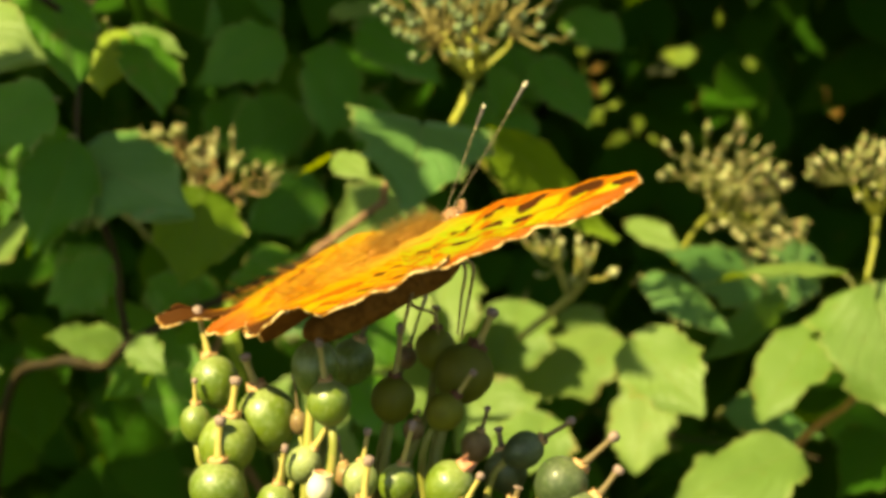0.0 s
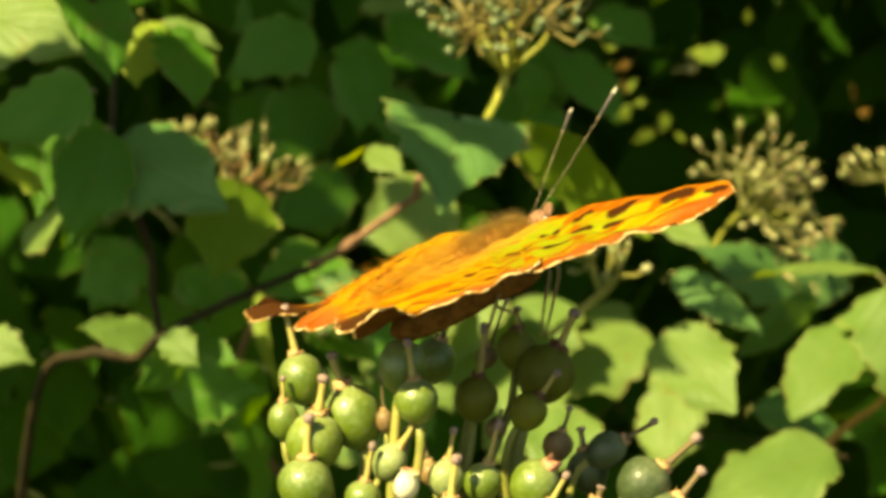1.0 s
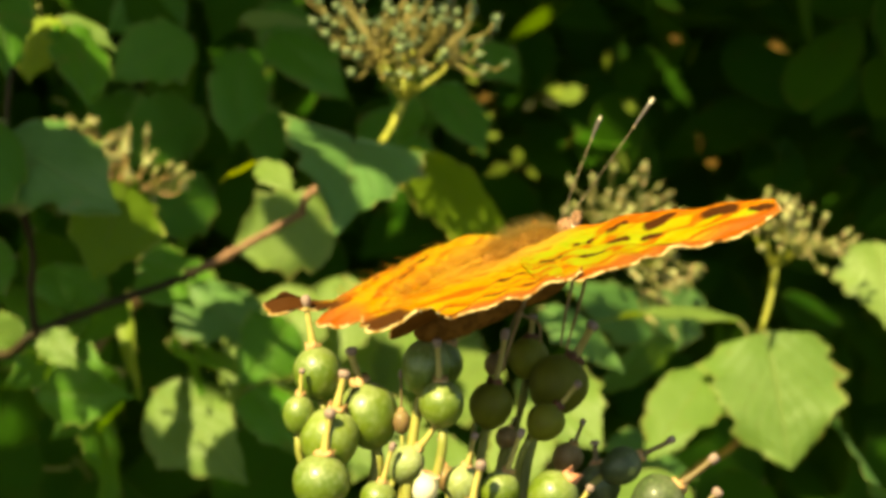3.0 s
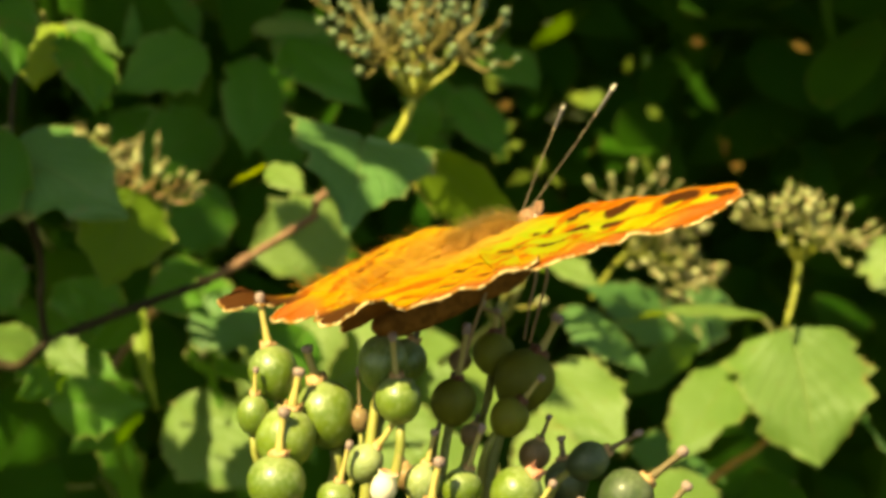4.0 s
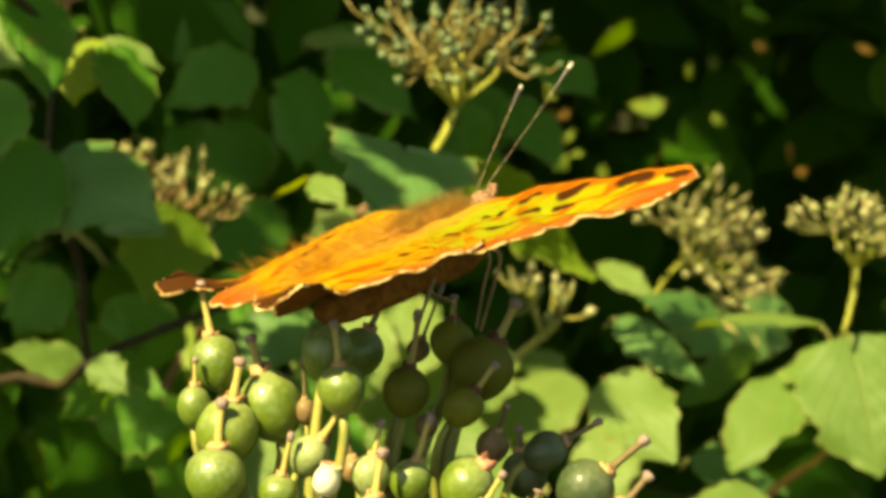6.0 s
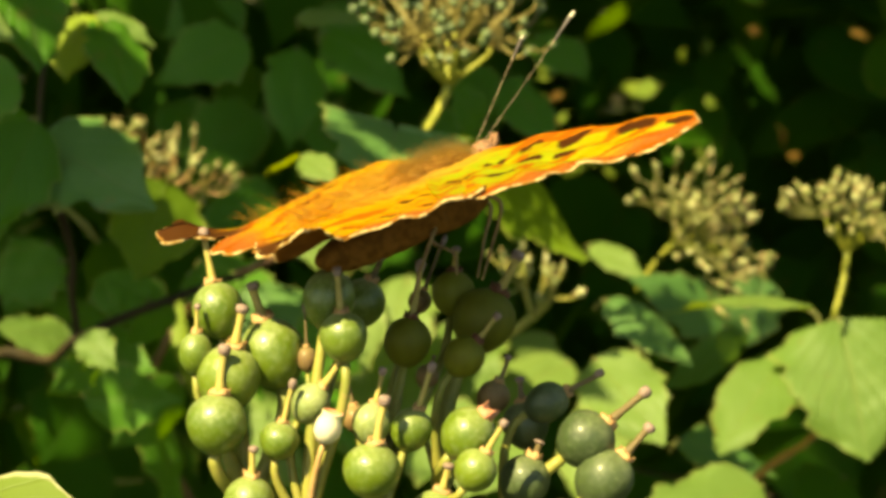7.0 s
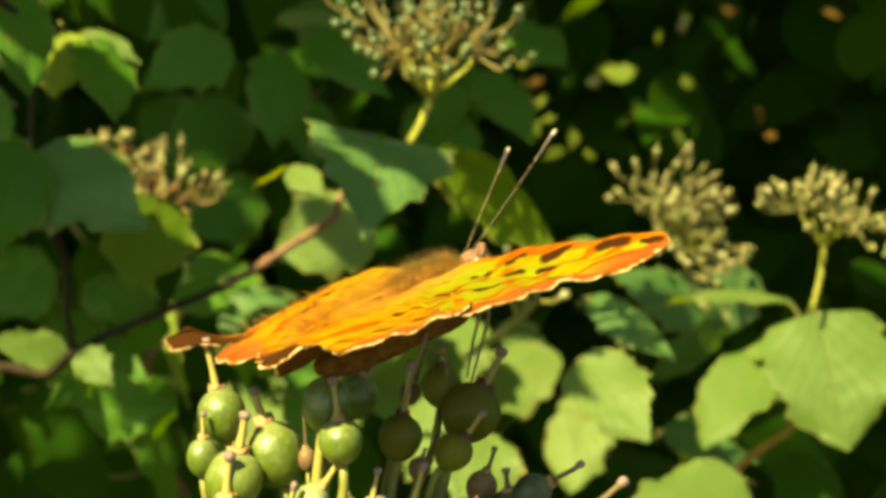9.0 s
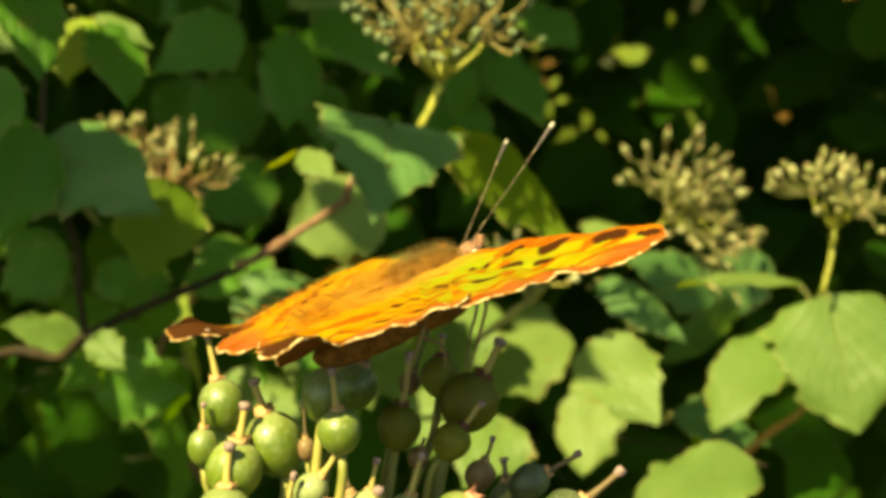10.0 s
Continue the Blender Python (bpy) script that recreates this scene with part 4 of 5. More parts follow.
twig(middle_branch, "twig", [(-0.0600, 0.5400, 1.0100), (-0.0750, 0.4700, 1.0900), (-0.0514, 0.3771, 1.1469), (-0.0326, 0.3514, 1.1638), (-0.0228, 0.3426, 1.1719), (-0.0136, 0.3337, 1.1797)], 0.00105, 0.00075, BARK_RED, 2, 8)
twig(middle_branch, "twig", [(-0.0141, 0.3336, 1.1794), (-0.0128, 0.3316, 1.1836), (-0.0064, 0.3284, 1.1887), (-0.0009, 0.3237, 1.1940)], 0.00070, 0.00090, BARK_RED, 1, 14)
twig(right_branch, "stem", [(0.1500, 0.6000, -0.0200), (0.1300, 0.5500, 0.5500), (0.1000, 0.4800, 1.0000)], 0.00700, 0.00300, BARK, 3, 9)
twig(right_branch, "twig", [(0.1000, 0.4800, 0.9900), (0.0619, 0.3900, 1.0797), (0.0641, 0.3512, 1.1092), (0.0698, 0.3519, 1.1175), (0.0749, 0.3519, 1.1222), (0.0819, 0.3546, 1.1260), (0.0908, 0.3660, 1.1320), (0.0873, 0.3568, 1.1498)], 0.00110, 0.00070, BARK_TAN, 2, 10)
twig(right_branch, "twig", [(0.0764, 0.3615, 1.1102), (0.0690, 0.3758, 1.1068), (0.0535, 0.3854, 1.1064), (0.0455, 0.3903, 1.1066)], 0.00040, 0.00030, BARK, 2, 11)
spray(middle_branch, (0.0048, 0.3231, 1.2049), (-0.0006, 0.3157, 1.1953), (0.04, -0.15, 1.0), 0.0215, 99, 0.00082, "berry", 21, limbs=9, flat=0.9, thick=0.00065, mat=STALK_TAN, stem_mat=STALK_YELLOW, loose=0.55)
spray(right_branch, (0.0567, 0.3885, 1.1605), (0.0483, 0.3883, 1.1490), (0.72, -0.35, 0.60), 0.0198, 121, 0.00092, "bud", 22, limbs=11, flat=0.72, mat=STALK_DULL, stem_mat=STALK_YELLOW, thick=0.00042, loose=0.5)
spray(right_branch, (0.0855, 0.3479, 1.1684), (0.0820, 0.3409, 1.1565), (0.10, -0.1, 1.0), 0.0165, 72, 0.00088, "bud", 23, limbs=9, flat=0.65, thick=0.00045, mat=STALK_DULL, stem_mat=STALK_YELLOW, loose=0.30)
spray(left_branch, (-0.0580, 0.3732, 1.1685), (-0.0597, 0.3839, 1.1555), (0.05, -0.35, 0.95), 0.0195, 72, 0.00112, "bud", 24, limbs=8, flat=0.85, thick=0.00045, mat=STALK_PINK, loose=0.28)
spray(middle_branch, (0.0221, 0.3333, 1.1585), (0.0113, 0.3383, 1.1485), (0.15, -0.2, 1.0), 0.0125, 24, 0.00090, "bud", 25, limbs=4, thick=0.0007, mat=STALK)
spray(left_branch, (-0.0824, 0.3908, 1.2127), (-0.0838, 0.3987, 1.2018), (0.15, -0.2, 1.0), 0.0140, 30, 0.00110, "bud", 26, limbs=5, mat=STALK_PINK)
leaf(right_branch, (0.0845, 0.3466, 1.1541), (0.0878, 0.3297, 1.1300), 0.0280, (-0.1, -0.9, 0.55), LEAF, curl=0.35, fold=0.12, cup=0.3, belly=0.58, wave=0.05, base=0.42, end=0.5, taper=0.2)
leaf(right_branch, (0.0750, 0.3500, 1.1456), (0.0590, 0.3325, 1.1301), 0.0166, (-0.5, -0.65, 0.6), LEAF, curl=0.3, wave=0.07, base=0.5, end=0.5, taper=0.25)
leaf(right_branch, (0.0341, 0.3340, 1.1492), (0.0456, 0.3154, 1.1385), 0.0164, (-0.1, -0.8, 0.6), LEAF, curl=0.3, wave=0.06, base=0.45, end=0.55, taper=0.3)
leaf(right_branch, (0.0389, 0.3629, 1.1535), (0.0566, 0.3552, 1.1415), 0.0124, (0.85, -0.6, 0.05), LEAF_SKY_SHEEN, curl=0.3, wave=0.01, fold=0.1)
leaf(right_branch, (0.0668, 0.3783, 1.1442), (0.0448, 0.3736, 1.1557), 0.0136, (0.85, -0.6, 0.08), LEAF_SKY_SHEEN, curl=0.5, wave=0.015)
leaf(right_branch, (0.0792, 0.3481, 1.1556), (0.0516, 0.3688, 1.1491), 0.0124, (0.0, 0.12, 1.0), LEAF, curl=0.35, fold=0.35)
leaf(right_branch, (0.0383, 0.3965, 1.1576), (0.0508, 0.3867, 1.1516), 0.0072, (-0.2, -0.5, 0.9), LEAF, curl=0.4)
leaf(right_branch, (0.0384, 0.4482, 1.1138), (0.0034, 0.4229, 1.1003), 0.0229, (-0.3, -0.6, 0.75), LEAF, curl=0.4, wave=0.06)
leaf(right_branch, (0.0444, 0.4155, 1.1140), (0.0381, 0.3948, 1.0950), 0.0164, (-0.3, -0.8, 0.6), LEAF, curl=0.3, base=0.5, belly=0.9, end=0.45, taper=0.1)
leaf(right_branch, (0.0639, 0.3136, 1.1309), (0.0377, 0.3013, 1.1255), 0.0186, (-0.3, -0.5, 0.85), LEAF, curl=0.3)
leaf(right_branch, (0.0829, 0.4172, 1.1447), (0.0747, 0.4135, 1.1273), 0.0164, (0.4, -0.7, 0.5), LEAF_SKY_SHEEN)
leaf(right_branch, (0.0967, 0.3346, 1.1383), (0.1080, 0.3190, 1.1209), 0.0197, (0.9, -0.42, 0.0), LEAF_SKY_SHEEN)
leaf(right_branch, (0.1100, 0.3581, 1.1716), (0.1096, 0.3439, 1.1566), 0.0181, (-0.2, -0.8, 0.6), LEAF)
leaf(right_branch, (0.0584, 0.3828, 1.1153), (0.0803, 0.3814, 1.1067), 0.0156, (0.5, -0.5, 0.7), LEAF_SKY_SHEEN)
# the shade-darkened shrub colour keeps this low leaf dim
leaf(right_branch, (0.0909, 0.3599, 1.1152), (0.0776, 0.3475, 1.1074), 0.0159, (0.4, -0.6, 0.7), LEAF_SHADE_DARK)
leaf(right_branch, (0.0257, 0.4737, 1.1140), (0.0375, 0.4620, 1.1073), 0.0126, (0.1, -0.6, 0.8), LEAF)
leaf(right_branch, (0.0719, 0.3778, 1.1424), (0.0514, 0.3745, 1.1296), 0.0146, (0.88, -0.55, 0.0), LEAF_SKY_SHEEN, curl=0.3, wave=0.01, fold=0.1)
leaf(middle_branch, (-0.0048, 0.3114, 1.1980), (-0.0074, 0.2875, 1.1863), 0.0260, (0.15, -0.85, 0.55), LEAF_SKY_SHEEN, curl=0.45, fold=0.22, cup=0.3, belly=0.34, base=0.30, wave=0.04)
leaf(middle_branch, (0.0056, 0.3405, 1.1908), (0.0310, 0.3281, 1.1705), 0.0215, (0.05, 0.72, 0.68), LEAF_OLIVE, curl=0.35, fold=0.06, wave=0.03)
leaf(middle_branch, (-0.0227, 0.3292, 1.1900), (-0.0150, 0.3211, 1.1866), 0.0063, (-0.2, -0.6, 0.8), LEAF, curl=0.5, twist=0.2)
leaf(middle_branch, (-0.0231, 0.3292, 1.1899), (-0.0293, 0.3242, 1.1873), 0.0036, (0.1, 0.6, 0.7), LEAF_YOUNG, curl=0.4)
leaf(middle_branch, (-0.0086, 0.3767, 1.1687), (-0.0302, 0.3707, 1.1614), 0.0207, (0.1, -0.9, 0.4), LEAF, curl=0.4)
leaf(middle_branch, (-0.0315, 0.4422, 1.1968), (-0.0330, 0.4247, 1.1740), 0.0164, (0.3, -0.85, 0.45), LEAF_SHADED, curl=0.3, fold=0.12)
leaf(middle_branch, (-0.0249, 0.4494, 1.2000), (-0.0034, 0.4359, 1.1847), 0.0156, (0.3, -0.8, 0.5), LEAF_SHADED)
leaf(middle_branch, (-0.0439, 0.4391, 1.1997), (-0.0648, 0.4267, 1.1895), 0.0173, (0.3, -0.7, 0.6), LEAF_SHADED, curl=0.6)
leaf(middle_branch, (-0.0328, 0.4602, 1.2024), (-0.0135, 0.4499, 1.2021), 0.0065, (-0.2, -0.6, 0.8), LEAF)
leaf(middle_branch, (0.0140, 0.4542, 1.1745), (0.0066, 0.4467, 1.1874), 0.0130, (0.3, -0.8, 0.5), LEAF_SHADED)
leaf(middle_branch, (-0.0033, 0.4195, 1.1441), (-0.0111, 0.3990, 1.1219), 0.0203, (-0.2, -0.8, 0.6), LEAF, curl=0.3)
leaf(middle_branch, (-0.0125, 0.4062, 1.1436), (-0.0332, 0.3890, 1.1175), 0.0230, (-0.25, -0.8, 0.6), LEAF, curl=0.3)
leaf(middle_branch, (-0.0472, 0.3864, 1.1240), (-0.0246, 0.3656, 1.1094), 0.0207, (-0.3, -0.7, 0.65), LEAF, curl=0.3, wave=0.05)
leaf(middle_branch, (-0.0519, 0.4062, 1.1513), (-0.0323, 0.3960, 1.1391), 0.0162, (0.5, -0.75, 0.4), LEAF_SHADED, curl=0.4)
leaf(middle_branch, (-0.0234, 0.3473, 1.1385), (-0.0136, 0.3384, 1.1268), 0.0130, (0.2, -0.7, 0.7), LEAF_SHADED)
leaf(middle_branch, (0.0161, 0.3054, 1.1435), (0.0074, 0.2939, 1.1350), 0.0154, (-0.2, -0.7, 0.7), LEAF)
leaf(middle_branch, (-0.0162, 0.3667, 1.1475), (-0.0264, 0.3541, 1.1364), 0.0167, (0.4, -0.7, 0.6), LEAF_SHADED)
leaf(left_branch, (-0.0675, 0.3095, 1.1961), (-0.0451, 0.2966, 1.1869), 0.0220, (0.30, -0.80, 0.5), LEAF_SKY_SHEEN, curl=0.4, fold=0.08, base=0.5, belly=0.55)
leaf(left_branch, (-0.0473, 0.3252, 1.1861), (-0.0519, 0.3163, 1.1692), 0.0179, (0.1, 0.72, 0.66), LEAF_OLIVE, curl=0.5)
leaf(left_branch, (-0.0914, 0.3096, 1.2221), (-0.0684, 0.2999, 1.2153), 0.0165, (-0.3, -0.75, 0.6), LEAF, curl=0.4)
leaf(left_branch, (-0.0749, 0.3260, 1.2280), (-0.0664, 0.3105, 1.2067), 0.0156, (0.5, -0.75, 0.4), LEAF_SHADED)
leaf(left_branch, (-0.0650, 0.3366, 1.2158), (-0.0658, 0.3264, 1.2043), 0.0119, (0.1, 0.72, 0.66), LEAF_YOUNG, curl=0.3)
leaf(left_branch, (-0.0594, 0.3355, 1.2146), (-0.0538, 0.3227, 1.2004), 0.0132, (0.6, -0.7, 0.35), LEAF_SHADED, curl=0.5, base=0.5)
leaf(left_branch, (-0.0620, 0.3397, 1.2152), (-0.0507, 0.3356, 1.2099), 0.0055, (-0.3, -0.4, 0.85), LEAF, curl=0.6)
leaf(left_branch, (-0.0666, 0.2938, 1.2095), (-0.0849, 0.2862, 1.2028), 0.0125, (0.4, -0.7, 0.6), LEAF_SHADED)
leaf(left_branch, (-0.0657, 0.3020, 1.2009), (-0.0738, 0.2916, 1.1822), 0.0139, (0.45, -0.75, 0.4), LEAF_SHADED)
leaf(left_branch, (-0.0879, 0.2954, 1.1991), (-0.0746, 0.2889, 1.1920), 0.0108, (0.1, 0.7, 0.7), LEAF_YOUNG)
leaf(left_branch, (-0.0917, 0.3297, 1.1728), (-0.0801, 0.3275, 1.1821), 0.0073, (-0.3, -0.7, 0.65), LEAF)
leaf(left_branch, (-0.0668, 0.3259, 1.1544), (-0.0805, 0.3213, 1.1587), 0.0099, (-0.2, -0.6, 0.75), LEAF, curl=0.4)
leaf(left_branch, (-0.0586, 0.2981, 1.1641), (-0.0521, 0.2932, 1.1591), 0.0067, (-0.3, -0.7, 0.65), LEAF)
leaf(left_branch, (-0.0609, 0.3236, 1.1526), (-0.0693, 0.3157, 1.1475), 0.0088, (0.86, -0.5, 0.05), LEAF_SHADED)
leaf(left_branch, (-0.0476, 0.3284, 1.1611), (-0.0568, 0.3262, 1.1540), 0.0089, (0.86, -0.5, 0.05), LEAF_SHADED)
leaf(left_branch, (-0.0658, 0.3329, 1.1414), (-0.0462, 0.3287, 1.1421), 0.0136, (0.86, -0.5, 0.05), LEAF_SHADED)
leaf(left_branch, (-0.0526, 0.3738, 1.1505), (-0.0479, 0.3606, 1.1310), 0.0042, (-0.6, -0.6, 0.5), LEAF_YOUNG, fold=0.5)
# three of these low leaves carry deep shade in their darker colour
leaf(left_branch, (-0.1110, 0.4166, 1.1360), (-0.1003, 0.4069, 1.1211), 0.0154, (0.86, -0.5, 0.05), LEAF_SHADE_DARK)
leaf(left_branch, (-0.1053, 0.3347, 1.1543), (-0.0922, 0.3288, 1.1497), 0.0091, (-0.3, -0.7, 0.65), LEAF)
leaf(left_branch, (-0.1077, 0.4582, 1.0973), (-0.1007, 0.4480, 1.0826), 0.0172, (0.86, -0.5, 0.05), LEAF_SHADE_DARK)
leaf(left_branch, (-0.1226, 0.4332, 1.1067), (-0.1257, 0.4149, 1.0888), 0.0220, (0.5, -0.6, 0.6), LEAF_SHADE_DARK)
leaf(left_branch, (-0.0618, 0.4000, 1.1132), (-0.0594, 0.3839, 1.0921), 0.0169, (0.88, -0.5, 0.0), LEAF_SHADED)
leaf(left_branch, (-0.0728, 0.3498, 1.1644), (-0.0871, 0.3476, 1.1582), 0.0130, (0.5, -0.6, 0.6), LEAF_SHADED)
leaf(left_branch, (-0.0461, 0.3447, 1.1635), (-0.0354, 0.3384, 1.1577), 0.0104, (0.55, -0.75, 0.35), LEAF_SHADED)
leaf(left_branch, (-0.0536, 0.3382, 1.1597), (-0.0626, 0.3391, 1.1645), 0.0103, (0.86, -0.5, 0.05), LEAF_SHADED)
leaf(left_branch, (-0.0748, 0.3524, 1.1461), (-0.0538, 0.3450, 1.1425), 0.0178, (0.86, -0.5, 0.05), LEAF_SHADED, curl=0.4)
leaf(left_branch, (-0.0553, 0.3923, 1.1251), (-0.0702, 0.3799, 1.1139), 0.0158, (0.86, -0.5, 0.05), LEAF_SHADED, curl=0.4)
leaf(left_branch, (-0.0428, 0.3939, 1.1339), (-0.0363, 0.3808, 1.1251), 0.0139, (0.86, -0.5, 0.05), LEAF_SHADED, curl=0.3)
leaf(middle_branch, (-0.0413, 0.3772, 1.1497), (-0.0194, 0.3687, 1.1420), 0.0190, (0.35, -0.7, 0.65), LEAF_SKY_SHEEN, curl=0.3)
leaf(middle_branch, (-0.0381, 0.3841, 1.1370), (-0.0232, 0.3704, 1.1281), 0.0167, (0.86, -0.5, 0.05), LEAF_SHADED, curl=0.3)
leaf(left_branch, (-0.0752, 0.3504, 1.1578), (-0.0625, 0.3422, 1.1494), 0.0129, (0.86, -0.5, 0.05), LEAF_SHADED, curl=0.4)
leaf(middle_branch, (-0.0118, 0.4261, 1.1309), (0.0008, 0.4055, 1.1071), 0.0255, (-0.3, -0.75, 0.6), LEAF, curl=0.3, wave=0.05)
leaf(middle_branch, (0.0138, 0.4359, 1.1281), (0.0036, 0.4166, 1.1105), 0.0240, (-0.3, -0.75, 0.6), LEAF, curl=0.3, wave=0.05)
leaf(middle_branch, (-0.0282, 0.4641, 1.1171), (-0.0141, 0.4477, 1.0938), 0.0257, (-0.3, -0.75, 0.6), LEAF, curl=0.3, wave=0.05)
leaf(middle_branch, (-0.0005, 0.3813, 1.1223), (0.0142, 0.3645, 1.1112), 0.0212, (-0.3, -0.75, 0.6), LEAF, curl=0.3, wave=0.05)
# unseen twig with leaves, added to throw dappled shade on leaves below
twig(left_branch, "twig", [(-0.0668, 0.3218, 1.2174), (-0.1250, 0.3050, 1.2800), (-0.1700, 0.2700, 1.3500), (-0.1620, 0.2300, 1.3760), (-0.1300, 0.2060, 1.3800), (-0.1000, 0.2000, 1.3780)], 0.00080, 0.00050, BARK, 2, 12)
leaf(left_branch, (-0.1016, 0.2188, 1.3700), (-0.0824, 0.1932, 1.3670), 0.0120, (-0.3, -0.35, 0.9), LEAF)
leaf(left_branch, (-0.1193, 0.2069, 1.3720), (-0.0977, 0.1781, 1.3690), 0.0150, (-0.3, -0.35, 0.9), LEAF)
leaf(left_branch, (-0.1715, 0.2003, 1.3680), (-0.1325, 0.1917, 1.3650), 0.0300, (-0.3, -0.35, 0.9), LEAF)
leaf(left_branch, (-0.1290, 0.2605, 1.3700), (-0.1120, 0.2435, 1.3670), 0.0100, (-0.3, -0.35, 0.9), LEAF)
leaf(left_branch, (-0.1724, 0.2735, 1.3700), (-0.1536, 0.2805, 1.3670), 0.0080, (-0.3, -0.35, 0.9), LEAF)
leaf(left_branch, (-0.1488, 0.2267, 1.3660), (-0.1372, 0.2453, 1.3630), 0.0150, (-0.3, -0.35, 0.9), LEAF)
leaf(left_branch, (-0.0744, 0.3221, 1.2008), (-0.0752, 0.3059, 1.1781), 0.0131, (0.55, -0.75, 0.3), LEAF_SHADED, curl=0.3)
leaf(left_branch, (-0.0855, 0.3322, 1.2012), (-0.0844, 0.3170, 1.1823), 0.0130, (0.4, -0.8, 0.4), LEAF_SHADED, curl=0.4)
leaf(middle_branch, (-0.0482, 0.5064, 1.1706), (-0.0676, 0.4817, 1.1574), 0.0227, (0.4, -0.8, 0.4), LEAF_SHADED)
leaf(middle_branch, (-0.0408, 0.4810, 1.1513), (-0.0622, 0.4677, 1.1426), 0.0189, (0.5, -0.75, 0.4), LEAF_SHADED, curl=0.3)
leaf(middle_branch, (-0.0292, 0.4975, 1.1736), (-0.0262, 0.4829, 1.1566), 0.0177, (0.4, -0.8, 0.4), LEAF_SHADED)
leaf(left_branch, (-0.0774, 0.5456, 1.1663), (-0.0630, 0.5308, 1.1468), 0.0229, (0.4, -0.8, 0.4), LEAF_SHADED)
leaf(left_branch, (-0.0879, 0.4079, 1.1545), (-0.0958, 0.3938, 1.1407), 0.0176, (0.5, -0.75, 0.4), LEAF_SHADED)
leaf(left_branch, (-0.0737, 0.4165, 1.1458), (-0.0644, 0.4029, 1.1320), 0.0180, (0.5, -0.75, 0.4), LEAF_SHADED)
# two more low leaves whose dark colour stands for shade
leaf(left_branch, (-0.1138, 0.4197, 1.1232), (-0.1080, 0.4047, 1.1043), 0.0212, (0.6, -0.7, 0.35), LEAF_SHADE_DARK)
leaf(left_branch, (-0.0847, 0.4283, 1.1128), (-0.0952, 0.4132, 1.0958), 0.0217, (0.6, -0.7, 0.35), LEAF_SHADE_DARK)
leaf(middle_branch, (0.0017, 0.4882, 1.1735), (0.0211, 0.4736, 1.1545), 0.0205, (0.4, -0.8, 0.4), LEAF_SHADED)
leaf(left_branch, (-0.0523, 0.4947, 1.2059), (-0.0705, 0.4808, 1.1944), 0.0205, (0.4, -0.8, 0.4), LEAF_SHADED)
leaf(middle_branch, (-0.0185, 0.5150, 1.2002), (-0.0287, 0.4999, 1.1830), 0.0197, (0.4, -0.8, 0.4), LEAF_SHADED)
leaf(middle_branch, (0.0221, 0.4911, 1.1824), (0.0348, 0.4748, 1.1654), 0.0170, (0.4, -0.8, 0.4), LEAF_SHADED, curl=0.3)
leaf(middle_branch, (0.0145, 0.5117, 1.1831), (0.0208, 0.4957, 1.1680), 0.0180, (0.4, -0.8, 0.4), LEAF_SHADED, curl=0.3)
leaf(middle_branch, (0.0328, 0.5248, 1.1913), (0.0473, 0.5100, 1.1799), 0.0170, (0.4, -0.8, 0.4), LEAF_SHADED, curl=0.3)
# three more unseen leaves added high up as shade casters
leaf(left_branch, (-0.2050, 0.2313, 1.3700), (-0.1770, 0.2207, 1.3670), 0.0240, (-0.3, -0.35, 0.9), LEAF)
leaf(left_branch, (-0.0700, 0.2360, 1.3700), (-0.0550, 0.2480, 1.3670), 0.0110, (-0.3, -0.35, 0.9), LEAF)
leaf(left_branch, (-0.1725, 0.2120, 1.3690), (-0.1695, 0.1900, 1.3660), 0.0150, (-0.3, -0.35, 0.9), LEAF)

# ---- foliage behind and above ----
FLECKS = [(0.0406, 0.5822, 1.1723), (0.0502, 0.6129, 1.1702), (0.0542, 0.6372, 1.1434), (0.0519, 0.5903, 1.1423), (0.0614, 0.6204, 1.1374), (0.0734, 0.5829, 1.1708), (0.0730, 0.6112, 1.1605), (0.1002, 0.6413, 1.1532), (0.0843, 0.6008, 1.1789), (0.0270, 0.6224, 1.1499), (0.0883, 0.5780, 1.1499), (0.0365, 0.6131, 1.1725), (0.0375, 0.5910, 1.1668), (0.0512, 0.6192, 1.1544), (0.0473, 0.5963, 1.1459), (0.0588, 0.6266, 1.1417), (0.0425, 0.5874, 1.1523)]
DRY_FLECKS = [(0.0450, 0.5807, 1.1660), (0.0455, 0.6087, 1.1544), (0.1277, 0.6399, 1.1443), (0.1229, 0.5933, 1.1444), (0.1137, 0.6338, 1.1828), (0.1446, 0.5889, 1.1849)]
TO_SUN = Vector(SUN).normalized()


def gap(p, clear=0.011):
    """True where a leaf would close one of the small gaps through which the sun falls deep into the shrub."""
    for f in FLECKS + DRY_FLECKS:
        d = p - Vector(f)
        far = d.dot(TO_SUN)
        away = (d - TO_SUN * far).length
        # nothing large stands in the beam behind the lit leaf either
        if far > 0.01 and away < clear or -0.3 < far <= 0.01 and away < clear + 0.014:
            return True
    return False


def behind(rng):
    p = Vector((rng.uniform(-1.6, 1.6), 0.50 + 1.9 * rng.random() ** 1.3, rng.uniform(0.1, 2.1)))
    return p if p.z < 1.30 + (p.y - 0.45) * 1.2 and not gap(p) else None


def heart(rng):
    y = 0.46 + 0.5 * rng.random()
    p = Vector((rng.uniform(-0.30, 0.30) * (0.15 + y), y, 1.25 - 0.21 * y + rng.uniform(-0.19, 0.19) * (0.15 + y)))
    # the hollow beside the fruit sprays
    return None if p.x > 0.012 and p.y < 0.58 or gap(p) else p


